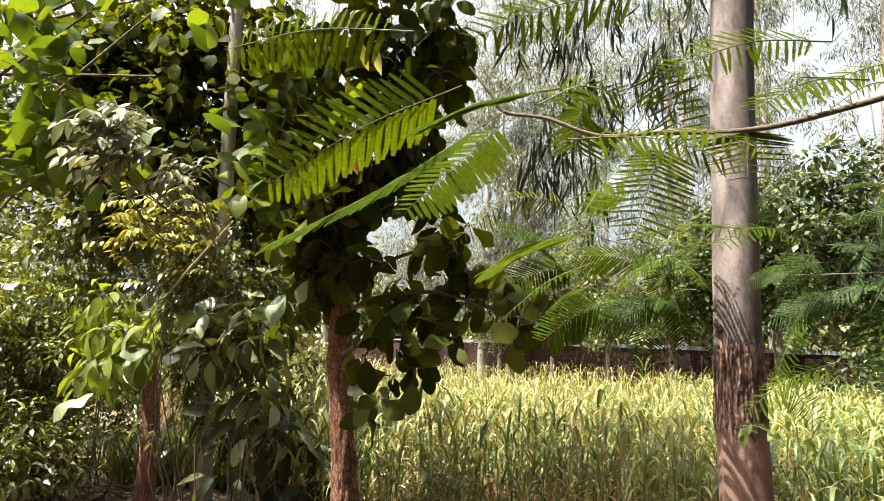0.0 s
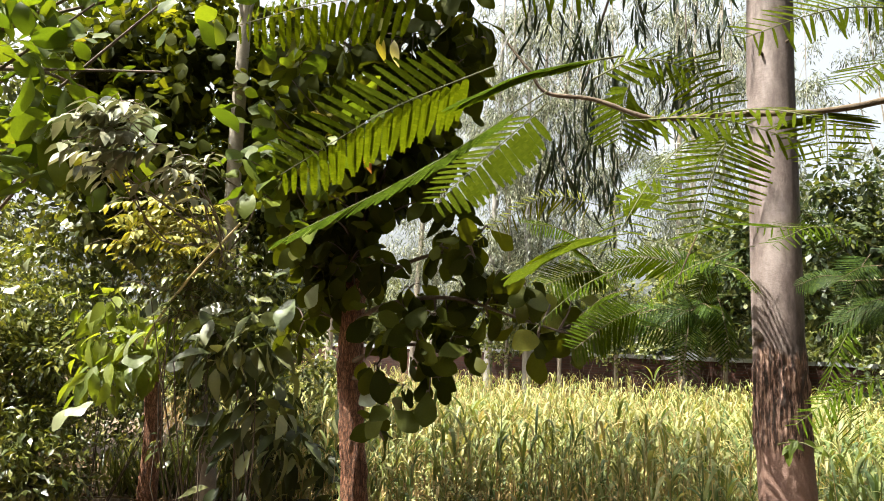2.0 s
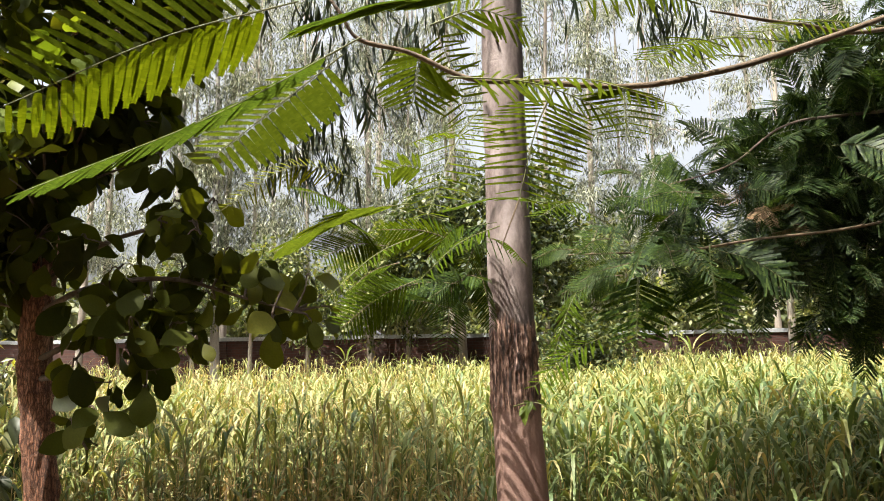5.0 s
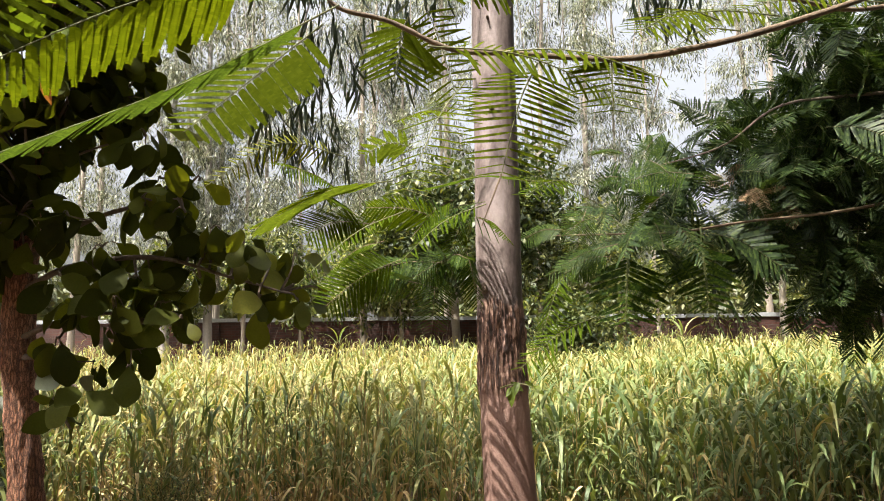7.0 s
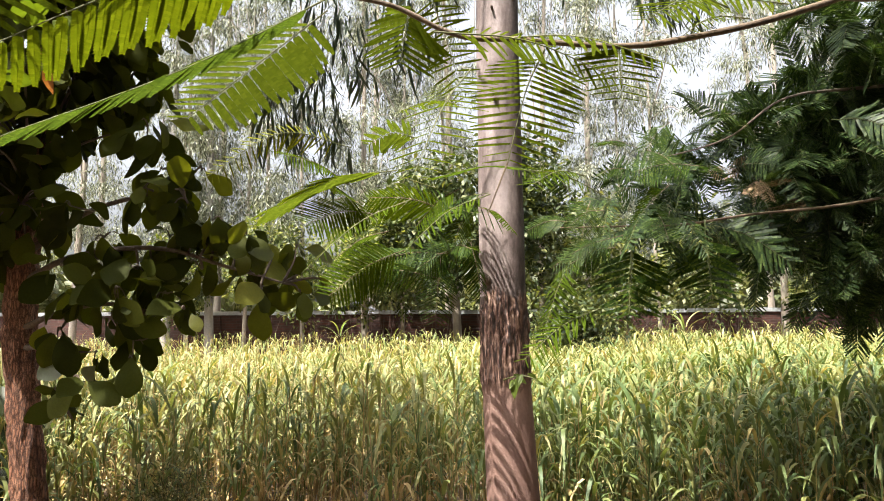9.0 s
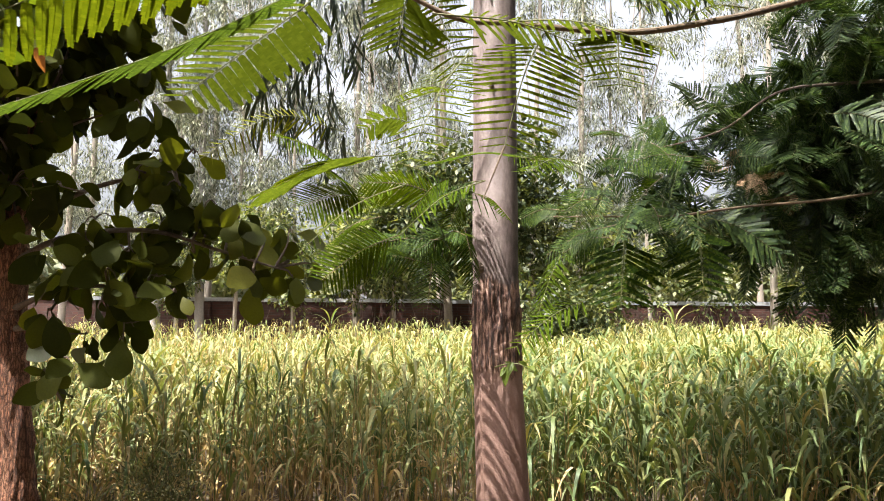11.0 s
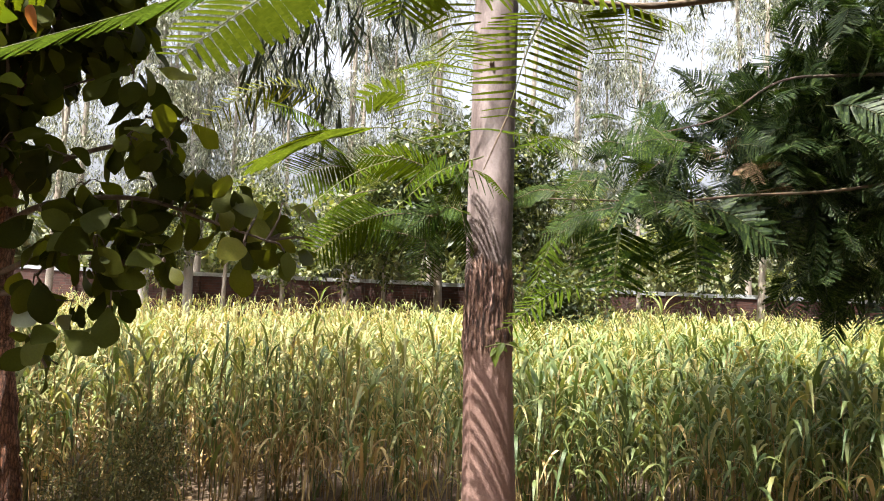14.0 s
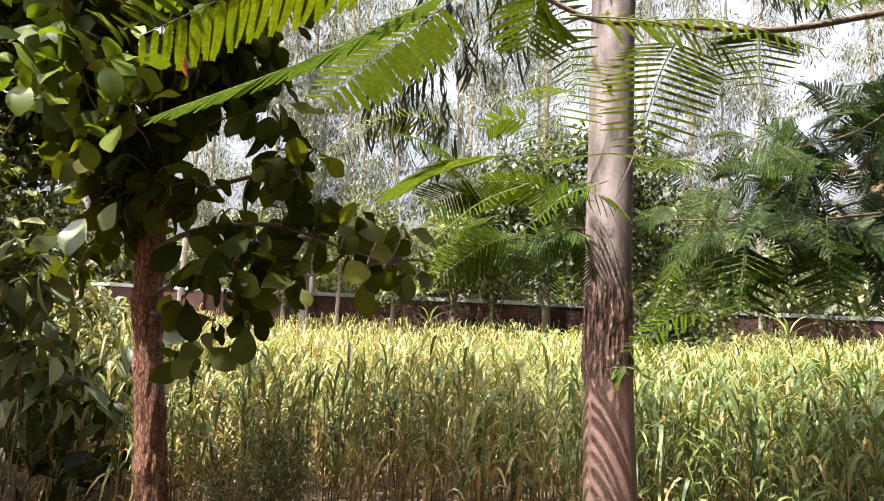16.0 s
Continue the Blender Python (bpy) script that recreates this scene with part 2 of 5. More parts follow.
def gum_trunk_mat():
    """Smooth pinkish bark above with frond shade painted as mottling, a corky belt with upright ridges, and brown bark
    below it.
    """
    m, n, l, bsdf = nodes_of("gum bark with a corky belt and painted dapple")
    a = noise_of(n, l, 5.0, 8, 0.65, stretch=(1, 1, 0.35))
    # dark stops imitate dappled frond shade on the upper trunk
    smooth = ramp_of(n, [(0.4, (0.04, 0.028, 0.025)), (0.46, (0.085, 0.062, 0.057)), (0.52, (0.135, 0.104, 0.096)), (0.62, (0.235, 0.195, 0.186))])
    l.new(a.outputs[0], smooth.inputs[0])
    low = ramp_of(n, [(0.3, (0.085, 0.045, 0.034)), (0.5, (0.165, 0.098, 0.078)), (0.72, (0.25, 0.165, 0.138))])
    l.new(a.outputs[0], low.inputs[0])
    fine = noise_of(n, l, 70.0, 6, 0.7)
    ridge = noise_of(n, l, 1.0, 6, 0.6, stretch=(95, 95, 11))
    cork = ramp_of(n, [(0.4, (0.018, 0.009, 0.007)), (0.5, (0.075, 0.038, 0.028)), (0.58, (0.23, 0.14, 0.105)), (0.7, (0.4, 0.29, 0.23))])
    l.new(ridge.outputs[0], cork.inputs[0])
    tc, sep, wob = n.new("ShaderNodeTexCoord"), n.new("ShaderNodeSeparateXYZ"), noise_of(n, l, 9.0, 5, 0.6, stretch=(1, 1, 0.5))
    l.new(tc.outputs["Object"], sep.inputs[0])
    h = n.new("ShaderNodeMath")
    h.operation = "MULTIPLY_ADD"
    h.inputs[1].default_value = 0.34
    l.new(wob.outputs[0], h.inputs[0])
    l.new(sep.outputs["Z"], h.inputs[2])

    def step(lo, hi):
        r = n.new("ShaderNodeMapRange")
        r.interpolation_type = "SMOOTHSTEP"
        r.inputs["From Min"].default_value, r.inputs["From Max"].default_value = lo, hi
        l.new(h.outputs[0], r.inputs["Value"])
        return r.outputs["Result"]

    col = mix_of(n, l, "MIX", step(1.29, 1.33), low.outputs[0], cork.outputs[0])
    col = mix_of(n, l, "MIX", step(1.64, 1.69), col, smooth.outputs[0])
    tone = ramp_of(n, [(0.3, (0.72, 0.7, 0.7)), (0.7, (1.12, 1.1, 1.1))])
    l.new(fine.outputs[0], tone.inputs[0])
    l.new(mix_of(n, l, "MULTIPLY", 0.7, col, tone.outputs[0]), bsdf.inputs["Base Color"])
    bsdf.inputs["Roughness"].default_value = 0.75
    bp = n.new("ShaderNodeBump")
    bp.inputs["Strength"].default_value, bp.inputs["Distance"].default_value = 0.5, 0.006
    l.new(fine.outputs[0], bp.inputs["Height"])
    l.new(bp.outputs[0], bsdf.inputs["Normal"])
    return m


def ground_mat():
    m, n, l, bsdf = nodes_of("earth")
    a = noise_of(n, l, 0.5, 8, 0.6)
    r = ramp_of(n, [(0.3, (0.075, 0.05, 0.032)), (0.55, (0.125, 0.088, 0.057)), (0.75, (0.2, 0.145, 0.095))])
    l.new(a.outputs[0], r.inputs[0])
    b = noise_of(n, l, 40, 8, 0.75)
    t = ramp_of(n, [(0.3, (0.5, 0.48, 0.45)), (0.7, (1.3, 1.25, 1.2))])
    l.new(b.outputs[0], t.inputs[0])
    l.new(mix_of(n, l, "MULTIPLY", 1.0, r.outputs[0], t.outputs[0]), bsdf.inputs["Base Color"])
    bsdf.inputs["Roughness"].default_value = 0.95
    bp = n.new("ShaderNodeBump")
    bp.inputs["Strength"].default_value, bp.inputs["Distance"].default_value = 0.8, 0.03
    l.new(b.outputs[0], bp.inputs["Height"])
    l.new(bp.outputs[0], bsdf.inputs["Normal"])
    return m


def brick_mat():
    m, n, l, bsdf = nodes_of("old red brickwork")
    tc = n.new("ShaderNodeTexCoord")
    mp = n.new("ShaderNodeMapping")
    mp.inputs["Rotation"].default_value = (radians(90), 0, 0)
    l.new(tc.outputs["Object"], mp.inputs[0])
    br = n.new("ShaderNodeTexBrick")
    for key, v in (("Color1", (0.072, 0.022, 0.014, 1)), ("Color2", (0.036, 0.013, 0.009, 1)), ("Mortar", (0.05, 0.034, 0.027, 1)), ("Scale", 1.0), ("Brick Width", 0.235), ("Row Height", 0.08), ("Mortar Size", 0.008), ("Bias", 0.1)):
        br.inputs[key].default_value = v
    l.new(mp.outputs[0], br.inputs["Vector"])
    a = noise_of(n, l, 0.8, 7, 0.65)
    t = ramp_of(n, [(0.3, (0.45, 0.42, 0.4)), (0.6, (1.0, 1.0, 1.0)), (0.75, (1.5, 1.35, 1.25))])
    l.new(a.outputs[0], t.inputs[0])
    l.new(mix_of(n, l, "MULTIPLY", 0.9, br.outputs[0], t.outputs[0]), bsdf.inputs["Base Color"])
    bsdf.inputs["Roughness"].default_value = 0.9
    bp = n.new("ShaderNodeBump")
    bp.inputs["Strength"].default_value, bp.inputs["Distance"].default_value, bp.invert = 0.8, 0.008, True
    l.new(br.outputs["Fac"], bp.inputs["Height"])
    l.new(bp.outputs[0], bsdf.inputs["Normal"])
    return m


M_EARTH, M_BRICK, M_GUM_TRUNK = ground_mat(), brick_mat(), gum_trunk_mat()

# ---- mesh tools ----
rng = np.random.default_rng(11)


def mesh_of(name, chunks, mat, smooth=True):
    """One mesh from chunks of (points, faces); the faces of a chunk have one number of corners."""
    vs, loops, starts, off, at_loop = [], [], [], 0, 0
    for v, f in chunks:
        vs.append(v)
        loops.append((f + off).ravel())
        starts.append(at_loop + np.arange(len(f)) * f.shape[1])
        off += len(v)
        at_loop += f.size
    v, lo, st = np.concatenate(vs), np.concatenate(loops), np.concatenate(starts)
    me = bpy.data.meshes.new(name)
    me.vertices.add(len(v))
    me.vertices.foreach_set("co", v.astype(np.float32).ravel())
    me.loops.add(len(lo))
    me.loops.foreach_set("vertex_index", lo.astype(np.int32))
    me.polygons.add(len(st))
    me.polygons.foreach_set("loop_start", st.astype(np.int32))
    me.polygons.foreach_set("use_smooth", np.full(len(st), smooth))
    me.update(calc_edges=True)
    me.materials.append(mat)
    return me


def part(name, chunks, mat, parent, label="", smooth=True):
    """One mesh object, in world coordinates, under a thing or a part of it."""
    ob = new(name, mesh_of(name, chunks, mat, smooth))
    return hang(ob, parent, label)


def hang(ob, parent, label=""):
    ob.parent = parent
    if parent.type == "EMPTY":
        ob.matrix_parent_inverse = Matrix.Translation(-parent.location)
    return tagged(ob, label=label)


def thing(name, at, label, category, group="", kind=""):
    ob = new(name)
    ob.location = at
    ob.empty_display_size = 0.1
    return tagged(ob, label, category, group, kind)


def unit(a):
    a = np.asarray(a, float)
    return a / np.maximum(np.linalg.norm(a, axis=-1, keepdims=True), 1e-9)


def frames(pos, axis, normal, size, wide=1.0):
    """Matrices (n, 3, 4) for blades that lie along axis and face normal."""
    y = unit(axis)
    x = unit(np.cross(y, normal))
    z = np.cross(x, y)
    size = np.broadcast_to(np.asarray(size, float), len(pos))[:, None]
    wide = np.broadcast_to(np.asarray(wide, float), len(pos))[:, None]
    return np.stack([x * size * wide, y * size, z * size, np.asarray(pos, float)], axis=2)


def stamp(tpl, M):
    v, f = tpl
    V = np.einsum("nij,vj->nvi", M[:, :, :3], v) + M[:, None, :, 3]
    F = f[None] + (np.arange(len(M)) * len(v))[:, None, None]
    return V.reshape(-1, 3), F.reshape(-1, f.shape[1])


def to_matrix(m):
    return Matrix([list(r) for r in m] + [[0, 0, 0, 1]])


def blade_tpl(profile, bend, fold):
    """A leaf of length 1 along y: half widths along it, a downward bend and a fold along the midrib."""
    n = len(profile)
    v, f = [], []
    for i, w in enumerate(profile):
        s = i / (n - 1)
        z = -bend * s * s
        y = s - 0.25 * bend * bend * s ** 3
        v += [(-w, y, z + fold * w), (0, y, z), (w, y, z + fold * w)]
    for i in range(n - 1):
        a = 3 * i
        f += [(a, a + 1, a + 4, a + 3), (a + 1, a + 2, a + 5, a + 4)]
    return np.array(v, float), np.array(f)


def round_tpl(bend, fold, wave):
    """A broad leaf, widest past its middle, with a blunt tip and a slightly wavy blade."""
    v, f = blade_tpl([0.014, 0.1, 0.18, 0.25, 0.3, 0.325, 0.325, 0.29, 0.2, 0.05], bend, fold)
    v[:, 2] += wave * np.sin(v[:, 1] * 9.0 + np.sign(v[:, 0]) * 1.3) * abs(v[:, 0])
    v[:, 2] -= 0.5 * v[:, 0] ** 2
    return v, f


T_OVAL = [round_tpl(*a) for a in ((0.2, 0.2, 0.12), (0.45, 0.4, 0.16), (0.05, 0.05, 0.2), (0.65, 0.15, 0.1))]
T_LANCE = [blade_tpl([0.01, 0.17, 0.2, 0.13, 0.01], b, fo) for b, fo in ((0.15, 0.3), (0.5, 0.4), (0.3, 0.1))]
T_SMALL = [blade_tpl([0.012, 0.2, 0.012], b, fo) for b, fo in ((0.15, 0.3), (0.5, 0.4), (0.3, 0.1))]
T_GUM = [blade_tpl([0.01, 0.045, 0.056, 0.04, 0.005], b, fo) for b, fo in ((0.15, 0.2), (-0.35, 0.3), (0.5, 0.1))]
T_QUAD = (np.array([(0, 0, 0), (0.28, 0.5, 0.05), (0, 1, -0.12), (-0.28, 0.45, 0.06)], float), np.array([(0, 1, 2, 3)]))
T_THIN = (np.array([(0, 0, 0), (0.09, 0.45, 0.03), (0, 1, -0.06), (-0.09, 0.5, 0.03)], float), np.array([(0, 1, 2, 3)]))


def pinna_tpl(pairs, w):
    """A pinna of length 1 along y: a thin midrib with a comb of tiny leaflets on both sides."""
    v = [(-0.006, 0, 0), (0.006, 0, 0), (0.004, 1, -0.05), (-0.004, 1, -0.05)]
    f = [(0, 1, 2, 3)]
    step = 0.96 / pairs
    for i in range(pairs):
        s = 0.04 + i * step
        ww = w * (0.75 + 0.6 * math.sin(math.pi * min(1, 0.12 + 0.9 * s))) * (1 if s < 0.85 else 0.75)
        z = -0.05 * s * s
        for k in (-1, 1):
            a = len(v)
            v += [(0, s, z), (k * ww * 0.75, s + 0.01, z + 0.008), (k * ww, s + step * 0.75 + 0.03, z - 0.004), (0, s + step * 1.02, z)]
            f.append((a, a + 1, a + 2, a + 3) if k > 0 else (a + 3, a + 2, a + 1, a))
    return np.array(v, float), np.array(f)


T_PINNA = pinna_tpl(22, 0.08)
T_PINNA_SLIM = pinna_tpl(16, 0.036)
T_PINNA_FINE = pinna_tpl(16, 0.023)
T_PINNA_NARROW = pinna_tpl(18, 0.046)
T_PINNA_GAP = pinna_tpl(12, 0.036)
T_PINNA_FAR = pinna_tpl(5, 0.05)
T_PINNA_SHADE = pinna_tpl(16, 0.056)
T_PINNA_THICK = pinna_tpl(6, 0.055)


def bez(pts, n):
    """A smooth line through the points."""
    p = np.array(pts, float)
    if len(p) == 2:
        return p[0] + (p[1] - p[0]) * np.linspace(0, 1, n)[:, None]
    q = np.vstack([2 * p[0] - p[1], p, 2 * p[-1] - p[-2]])
    out = []
    for u in np.linspace(0, len(p) - 1 - 1e-6, n):
        i, t = int(u), u - int(u)
        a, b, c, d = q[i], q[i + 1], q[i + 2], q[i + 3]
        out.append(0.5 * (2 * b + (c - a) * t + (2 * a - 5 * b + 4 * c - d) * t * t + (3 * b - a - 3 * c + d) * t ** 3))
    return np.array(out)


def tube(line, radii, sides=6, rough=0.0, freq=8.0, fissure=0.0):
    """A tapered, closed limb along a line."""
    line = np.asarray(line, float)
    n = len(line)
    radii = np.interp(np.linspace(0, 1, n), np.linspace(0, 1, len(radii)), radii)
    tan = unit(np.gradient(line, axis=0))
    ref = np.array([1.0, 0.2, 0]) if abs(tan[0][2]) > 0.7 else np.array([0, 0, 1.0])
    x = unit(np.cross(tan, ref))
    y = np.cross(tan, x)
    ang = np.linspace(0, 2 * np.pi, sides, endpoint=False)
    r = radii[:, None] * np.ones((1, sides))
    if rough or fissure:
        for i in range(n):
            for j in range(sides):
                c = line[i] + radii[i] * (math.cos(ang[j]) * x[i] + math.sin(ang[j]) * y[i])
                r[i, j] *= 1 + rough * noise.noise(Vector(c * np.array([freq, freq, freq * 0.5]))) + fissure * abs(noise.noise(Vector(c * np.array([40, 40, 7.0]))))
    V = line[:, None, :] + r[:, :, None] * (np.cos(ang)[None, :, None] * x[:, None, :] + np.sin(ang)[None, :, None] * y[:, None, :])
    V = V.reshape(-1, 3)
    i, j = np.meshgrid(np.arange(n - 1), np.arange(sides), indexing="ij")
    k = (j + 1) % sides
    F = np.stack([i * sides + j, i * sides + k, (i + 1) * sides + k, (i + 1) * sides + j], axis=2).reshape(-1, 4)
    V = np.vstack([V, line[-1] + tan[-1] * radii[-1] * 0.7])
    return [(V, F), (V[-sides - 1:], np.array([(a, (a + 1) % sides, sides) for a in range(sides)]))]


def rand_dirs(n, up=0.0):
    d = rng.normal(size=(n, 3))
    d[:, 2] += up
    return unit(d)


def ball(n, centre, radii):
    return np.array(centre) + rand_dirs(n) * (rng.random((n, 1)) ** 0.45) * np.array(radii)

# ---- ground, field, wall ----


def spaced(lo, hi, fine, n):
    s = np.sinh(np.linspace(-1, 1, n) * fine) / np.sinh(fine)
    return np.where(s < 0, -s * lo, s * hi)


def ground_z(x, y):
    return 0.03 * np.sin(x * 1.3 + 0.5 * y) * np.cos(y * 0.9) * np.exp(-(x * x + y * y) / 3000)


gx, gy = spaced(-2500, 2500, 7, 181), spaced(-2500, 2500, 7, 181)
X, Y = np.meshgrid(gx, gy, indexing="ij")
Z = ground_z(X, Y)
i, j = np.meshgrid(np.arange(180), np.arange(180), indexing="ij")
gf = np.stack([i * 181 + j, (i + 1) * 181 + j, (i + 1) * 181 + j + 1, i * 181 + j + 1], axis=2).reshape(-1, 4)
tagged(new("ground", mesh_of("ground", [(np.stack([X, Y, Z], 2).reshape(-1, 3), gf)], M_EARTH)), "bare brown earth under trees and crop", "ground", kind="structure")

WALL_A, WALL_DIR = np.array([1.0, 24.7]), unit(np.array([0.9, -0.436]))
WALL_N = np.array([-WALL_DIR[1], WALL_DIR[0]])          # away from the camera


def wall_gap(x, y):
    """How far a place lies on the near side of the wall."""
    return -((x - WALL_A[0]) * WALL_N[0] + (y - WALL_A[1]) * WALL_N[1])


def crop_plants(n, x0, x1, y0, y1, blades, segs, keep):
    """Blades and stalks of a stretch of the crop."""
    px, py = rng.uniform(x0, x1, n), rng.uniform(y0, y1, n)
    ok = keep(px, py)
    px, py = px[ok], py[ok]
    n = len(px)
    h = rng.normal(0.88, 0.11, n) + 0.1 * np.sin(px * 1.7) * np.cos(py * 1.3) + 0.26 * np.clip((9.0 - wall_gap(px, py)) / 6.0, 0, 1)
    lean = rng.normal(0, 0.07, (n, 2))
    s = np.linspace(0, 1, segs + 1)
    green, straw, ripe = [], [], []
    left = px < 1.3 + 0.25 * py + rng.normal(0, 0.6, n)      # the thinner, drier side
    old = rng.random(n) < np.clip(np.where(left, 0.76, 0.14) + 0.13 * (py - 6.2), 0, 0.88)
    for b in range(blades):
        t = np.ones(n) if not b else rng.uniform(0.15, 0.6, n) if b >= blades - 2 else rng.uniform(0.45, 1.0, n)
        z0 = h * t * 0.92
        az = rng.uniform(0, 2 * np.pi, n)
        length = rng.uniform(0.3, 0.55, n)
        rise = rng.uniform(0.7, 1.5, n) if b else rng.uniform(1.0, 1.6, n)
        droop = rng.uniform(0.5, 1.6, n)
        w = rng.uniform(0.006, 0.0125, n) * np.where(left, 1.0, 1.25)
        dx, dy = np.cos(az), np.sin(az)
        out = length[:, None] * (0.42 * s ** 1.3)[None]
        zz = length[:, None] * (rise[:, None] * 0.6 * s[None] - droop[:, None] * 0.62 * s[None] ** 2.4)
        cx = (px + lean[:, 0] * z0)[:, None] + dx[:, None] * out
        cy = (py + lean[:, 1] * z0)[:, None] + dy[:, None] * out
        cz = z0[:, None] + zz
        ww = w[:, None] * np.sin(np.pi * np.clip(0.16 + 0.84 * s, 0, 0.995))[None] ** 0.7
        tw = rng.uniform(-0.5, 0.5, n)[:, None] * s[None]
        ax, ay = -dy[:, None] * ww * np.cos(tw), dx[:, None] * ww * np.cos(tw)
        az_ = ww * np.sin(tw) + 0.0
        L = np.stack([cx - ax, cy - ay, cz - az_], 2)
        R = np.stack([cx + ax, cy + ay, cz + az_], 2)
        V = np.stack([L, R], 2).reshape(-1, 3)
        k = np.arange(segs) * 2
        quad = np.stack([k, k + 1, k + 3, k + 2], 1)
        F = (quad[None] + (np.arange(n) * 2 * (segs + 1))[:, None, None]).reshape(-1, 4)
        if b == blades - 2:
            dry = np.repeat(left & (rng.random(n) < 0.9), segs)
            straw.append((V, F[dry]))
            green.append((V, F[~dry]))
        elif b == blades - 1:
            dry = np.repeat(left | (rng.random(n) < 0.3), segs)
            straw.append((V, F[dry]))
            green.append((V, F[~dry]))
        else:
            thin = np.repeat(~left | (rng.random(n) < 0.8), segs)
            yellow = np.repeat(old, segs)
            ripe.append((V, F[yellow & thin]))
            green.append((V, F[~yellow & thin]))
    r = 0.005
    ring = np.array([(r, 0), (-r / 2, r * 0.87), (-r / 2, -r * 0.87)])
    V = np.zeros((n, 6, 3))
    for k in range(3):
        V[:, k] = np.stack([px + ring[k, 0], py + ring[k, 1], np.zeros(n) - 0.02], 1)
        V[:, 3 + k] = np.stack([px + lean[:, 0] * h + ring[k, 0] * 0.5, py + lean[:, 1] * h + ring[k, 1] * 0.5, h * 0.97], 1)
    q = np.array([(0, 1, 4, 3), (1, 2, 5, 4), (2, 0, 3, 5)])
    F = (q[None] + (np.arange(n) * 6)[:, None, None])
    dry = left & (rng.random(n) < 0.65) | (rng.random(n) < 0.3)
    straw.append((V.reshape(-1, 3), F[dry].reshape(-1, 4)))
    green.append((V.reshape(-1, 3), F[~dry].reshape(-1, 4)))
    return green, straw, ripe


def in_field(x, y):
    near = np.hypot(x + 0.07, y - 0.7) > np.where(x > 1.6, 4.05, 3.75) + 0.2 * np.sin(x * 2.1) + np.where(x < 0.3, 0.7 * (0.3 - x), 0)
    return near & (y > 1.4) & (wall_gap(x, y) > 1.6) & (x > -0.9 - 0.55 * (y - 5)) & (x < 0.6 + 1.9 * y)


crop = thing("crop_field", (3, 10, 0), "dense pale green fodder crop with dry brown lower stalks", "crop", kind="stuff")
G, S, R = [], [], []
for args in ((5800, -1.5, 12, 1.4, 7.2, 10, 6), (5200, -3, 16, 7.2, 11, 7, 4), (6500, -6, 24, 11, 17, 5, 4), (6500, -10, 24, 17, 30, 5, 3)):
    g, s_, r_ = crop_plants(*args, in_field)
    G += g
    S += s_
    R += r_
part("green_blades", G, M_BLADE, crop, "arching pale green blades")
part("ripe_blades", R, M_RIPE, crop, "yellowing arching blades")
part("dry_stalks", S, M_STRAW, crop, "thin straw-brown stalks")


def box(x0, x1, y0, y1, z0, z1, cuts=1):
    xs = np.linspace(x0, x1, cuts + 1)
    v = np.array([(x, y, z) for x in xs for y, z in ((y0, z0), (y1, z0), (y1, z1), (y0, z1))], float)
    f = [(4 * i + a, 4 * i + (a + 1) % 4, 4 * i + 4 + (a + 1) % 4, 4 * i + 4 + a) for i in range(cuts) for a in range(4)]
    e = 4 * cuts
    f += [(3, 2, 1, 0), (e, e + 1, e + 2, e + 3)]
    return v, np.array(f)


wall = thing("boundary_wall", (0, 0, 0), "long old red brick wall with a grey cement coping", "wall", kind="structure")
def wall_rise(x):
    """The wall's top falls gently along its length."""
    return np.clip(0.15 - 0.0055 * x, 0.0, 0.25)


v, f = box(-26, 30, -0.115, 0.115, -0.1, 1.72, 40)
v[:, 2] += np.where(v[:, 2] > 0, wall_rise(v[:, 0]), 0)
part("brickwork", [(v, f)], M_BRICK, wall, "", False)
v, f = box(-26.02, 30.02, -0.155, 0.155, 1.724, 1.84, 60)
v[:, 2] += wall_rise(v[:, 0]) + 0.012 * np.sin(v[:, 0] * 3.1) + 0.008 * np.sin(v[:, 0] * 7.7)
part("coping", [(v, f)], M_COPING, wall, "weathered grey cement coping", False)
for k in range(15):
    part("pier", [box(-25.8 + 3.9 * k, -25.45 + 3.9 * k, -0.2, -0.118, -0.1, 1.71 + float(wall_rise(-25.45 + 3.9 * k)))], M_BRICK, wall, "", False)
wall.matrix_world = Matrix.Translation((WALL_A[0], WALL_A[1], 0)) @ Matrix.Rotation(math.atan2(WALL_DIR[1], WALL_DIR[0]), 4, "Z")

# ---- trees and shrubs ----


def leaves_at(tpls, pos, axis, normal, size, wide=1.0):
    """Chunks of leaves, shared out over the leaf shapes."""
    k = rng.integers(0, len(tpls), len(pos))
    size = np.broadcast_to(size, len(pos))
    return [stamp(t, frames(pos[k == i], axis[k == i], normal[k == i], size[k == i], wide)) for i, t in enumerate(tpls) if (k == i).any()]


def tufts(tpls, centres, radius, per, size, droop=0.5, flat=1.0):
    """Leaves round tuft centres: each points outwards and hangs a little, its face towards the sky."""
    c = np.repeat(np.asarray(centres, float), per, axis=0)
    d = rand_dirs(len(c), 0.15)
    radius = np.repeat(np.broadcast_to(radius, len(centres)), per)[:, None]
    pos = c + d * [1, 1, flat] * radius * rng.random((len(c), 1)) ** 0.5
    axis = unit(d + rng.normal(0, 0.4, d.shape) - np.array([0, 0, droop]))
    nrm = unit(np.array([0, 0, 1.0]) + rng.normal(0, 0.45, d.shape) + 0.35 * d)
    return leaves_at(tpls, pos, axis, nrm, size * rng.uniform(0.6, 1.25, len(c)))


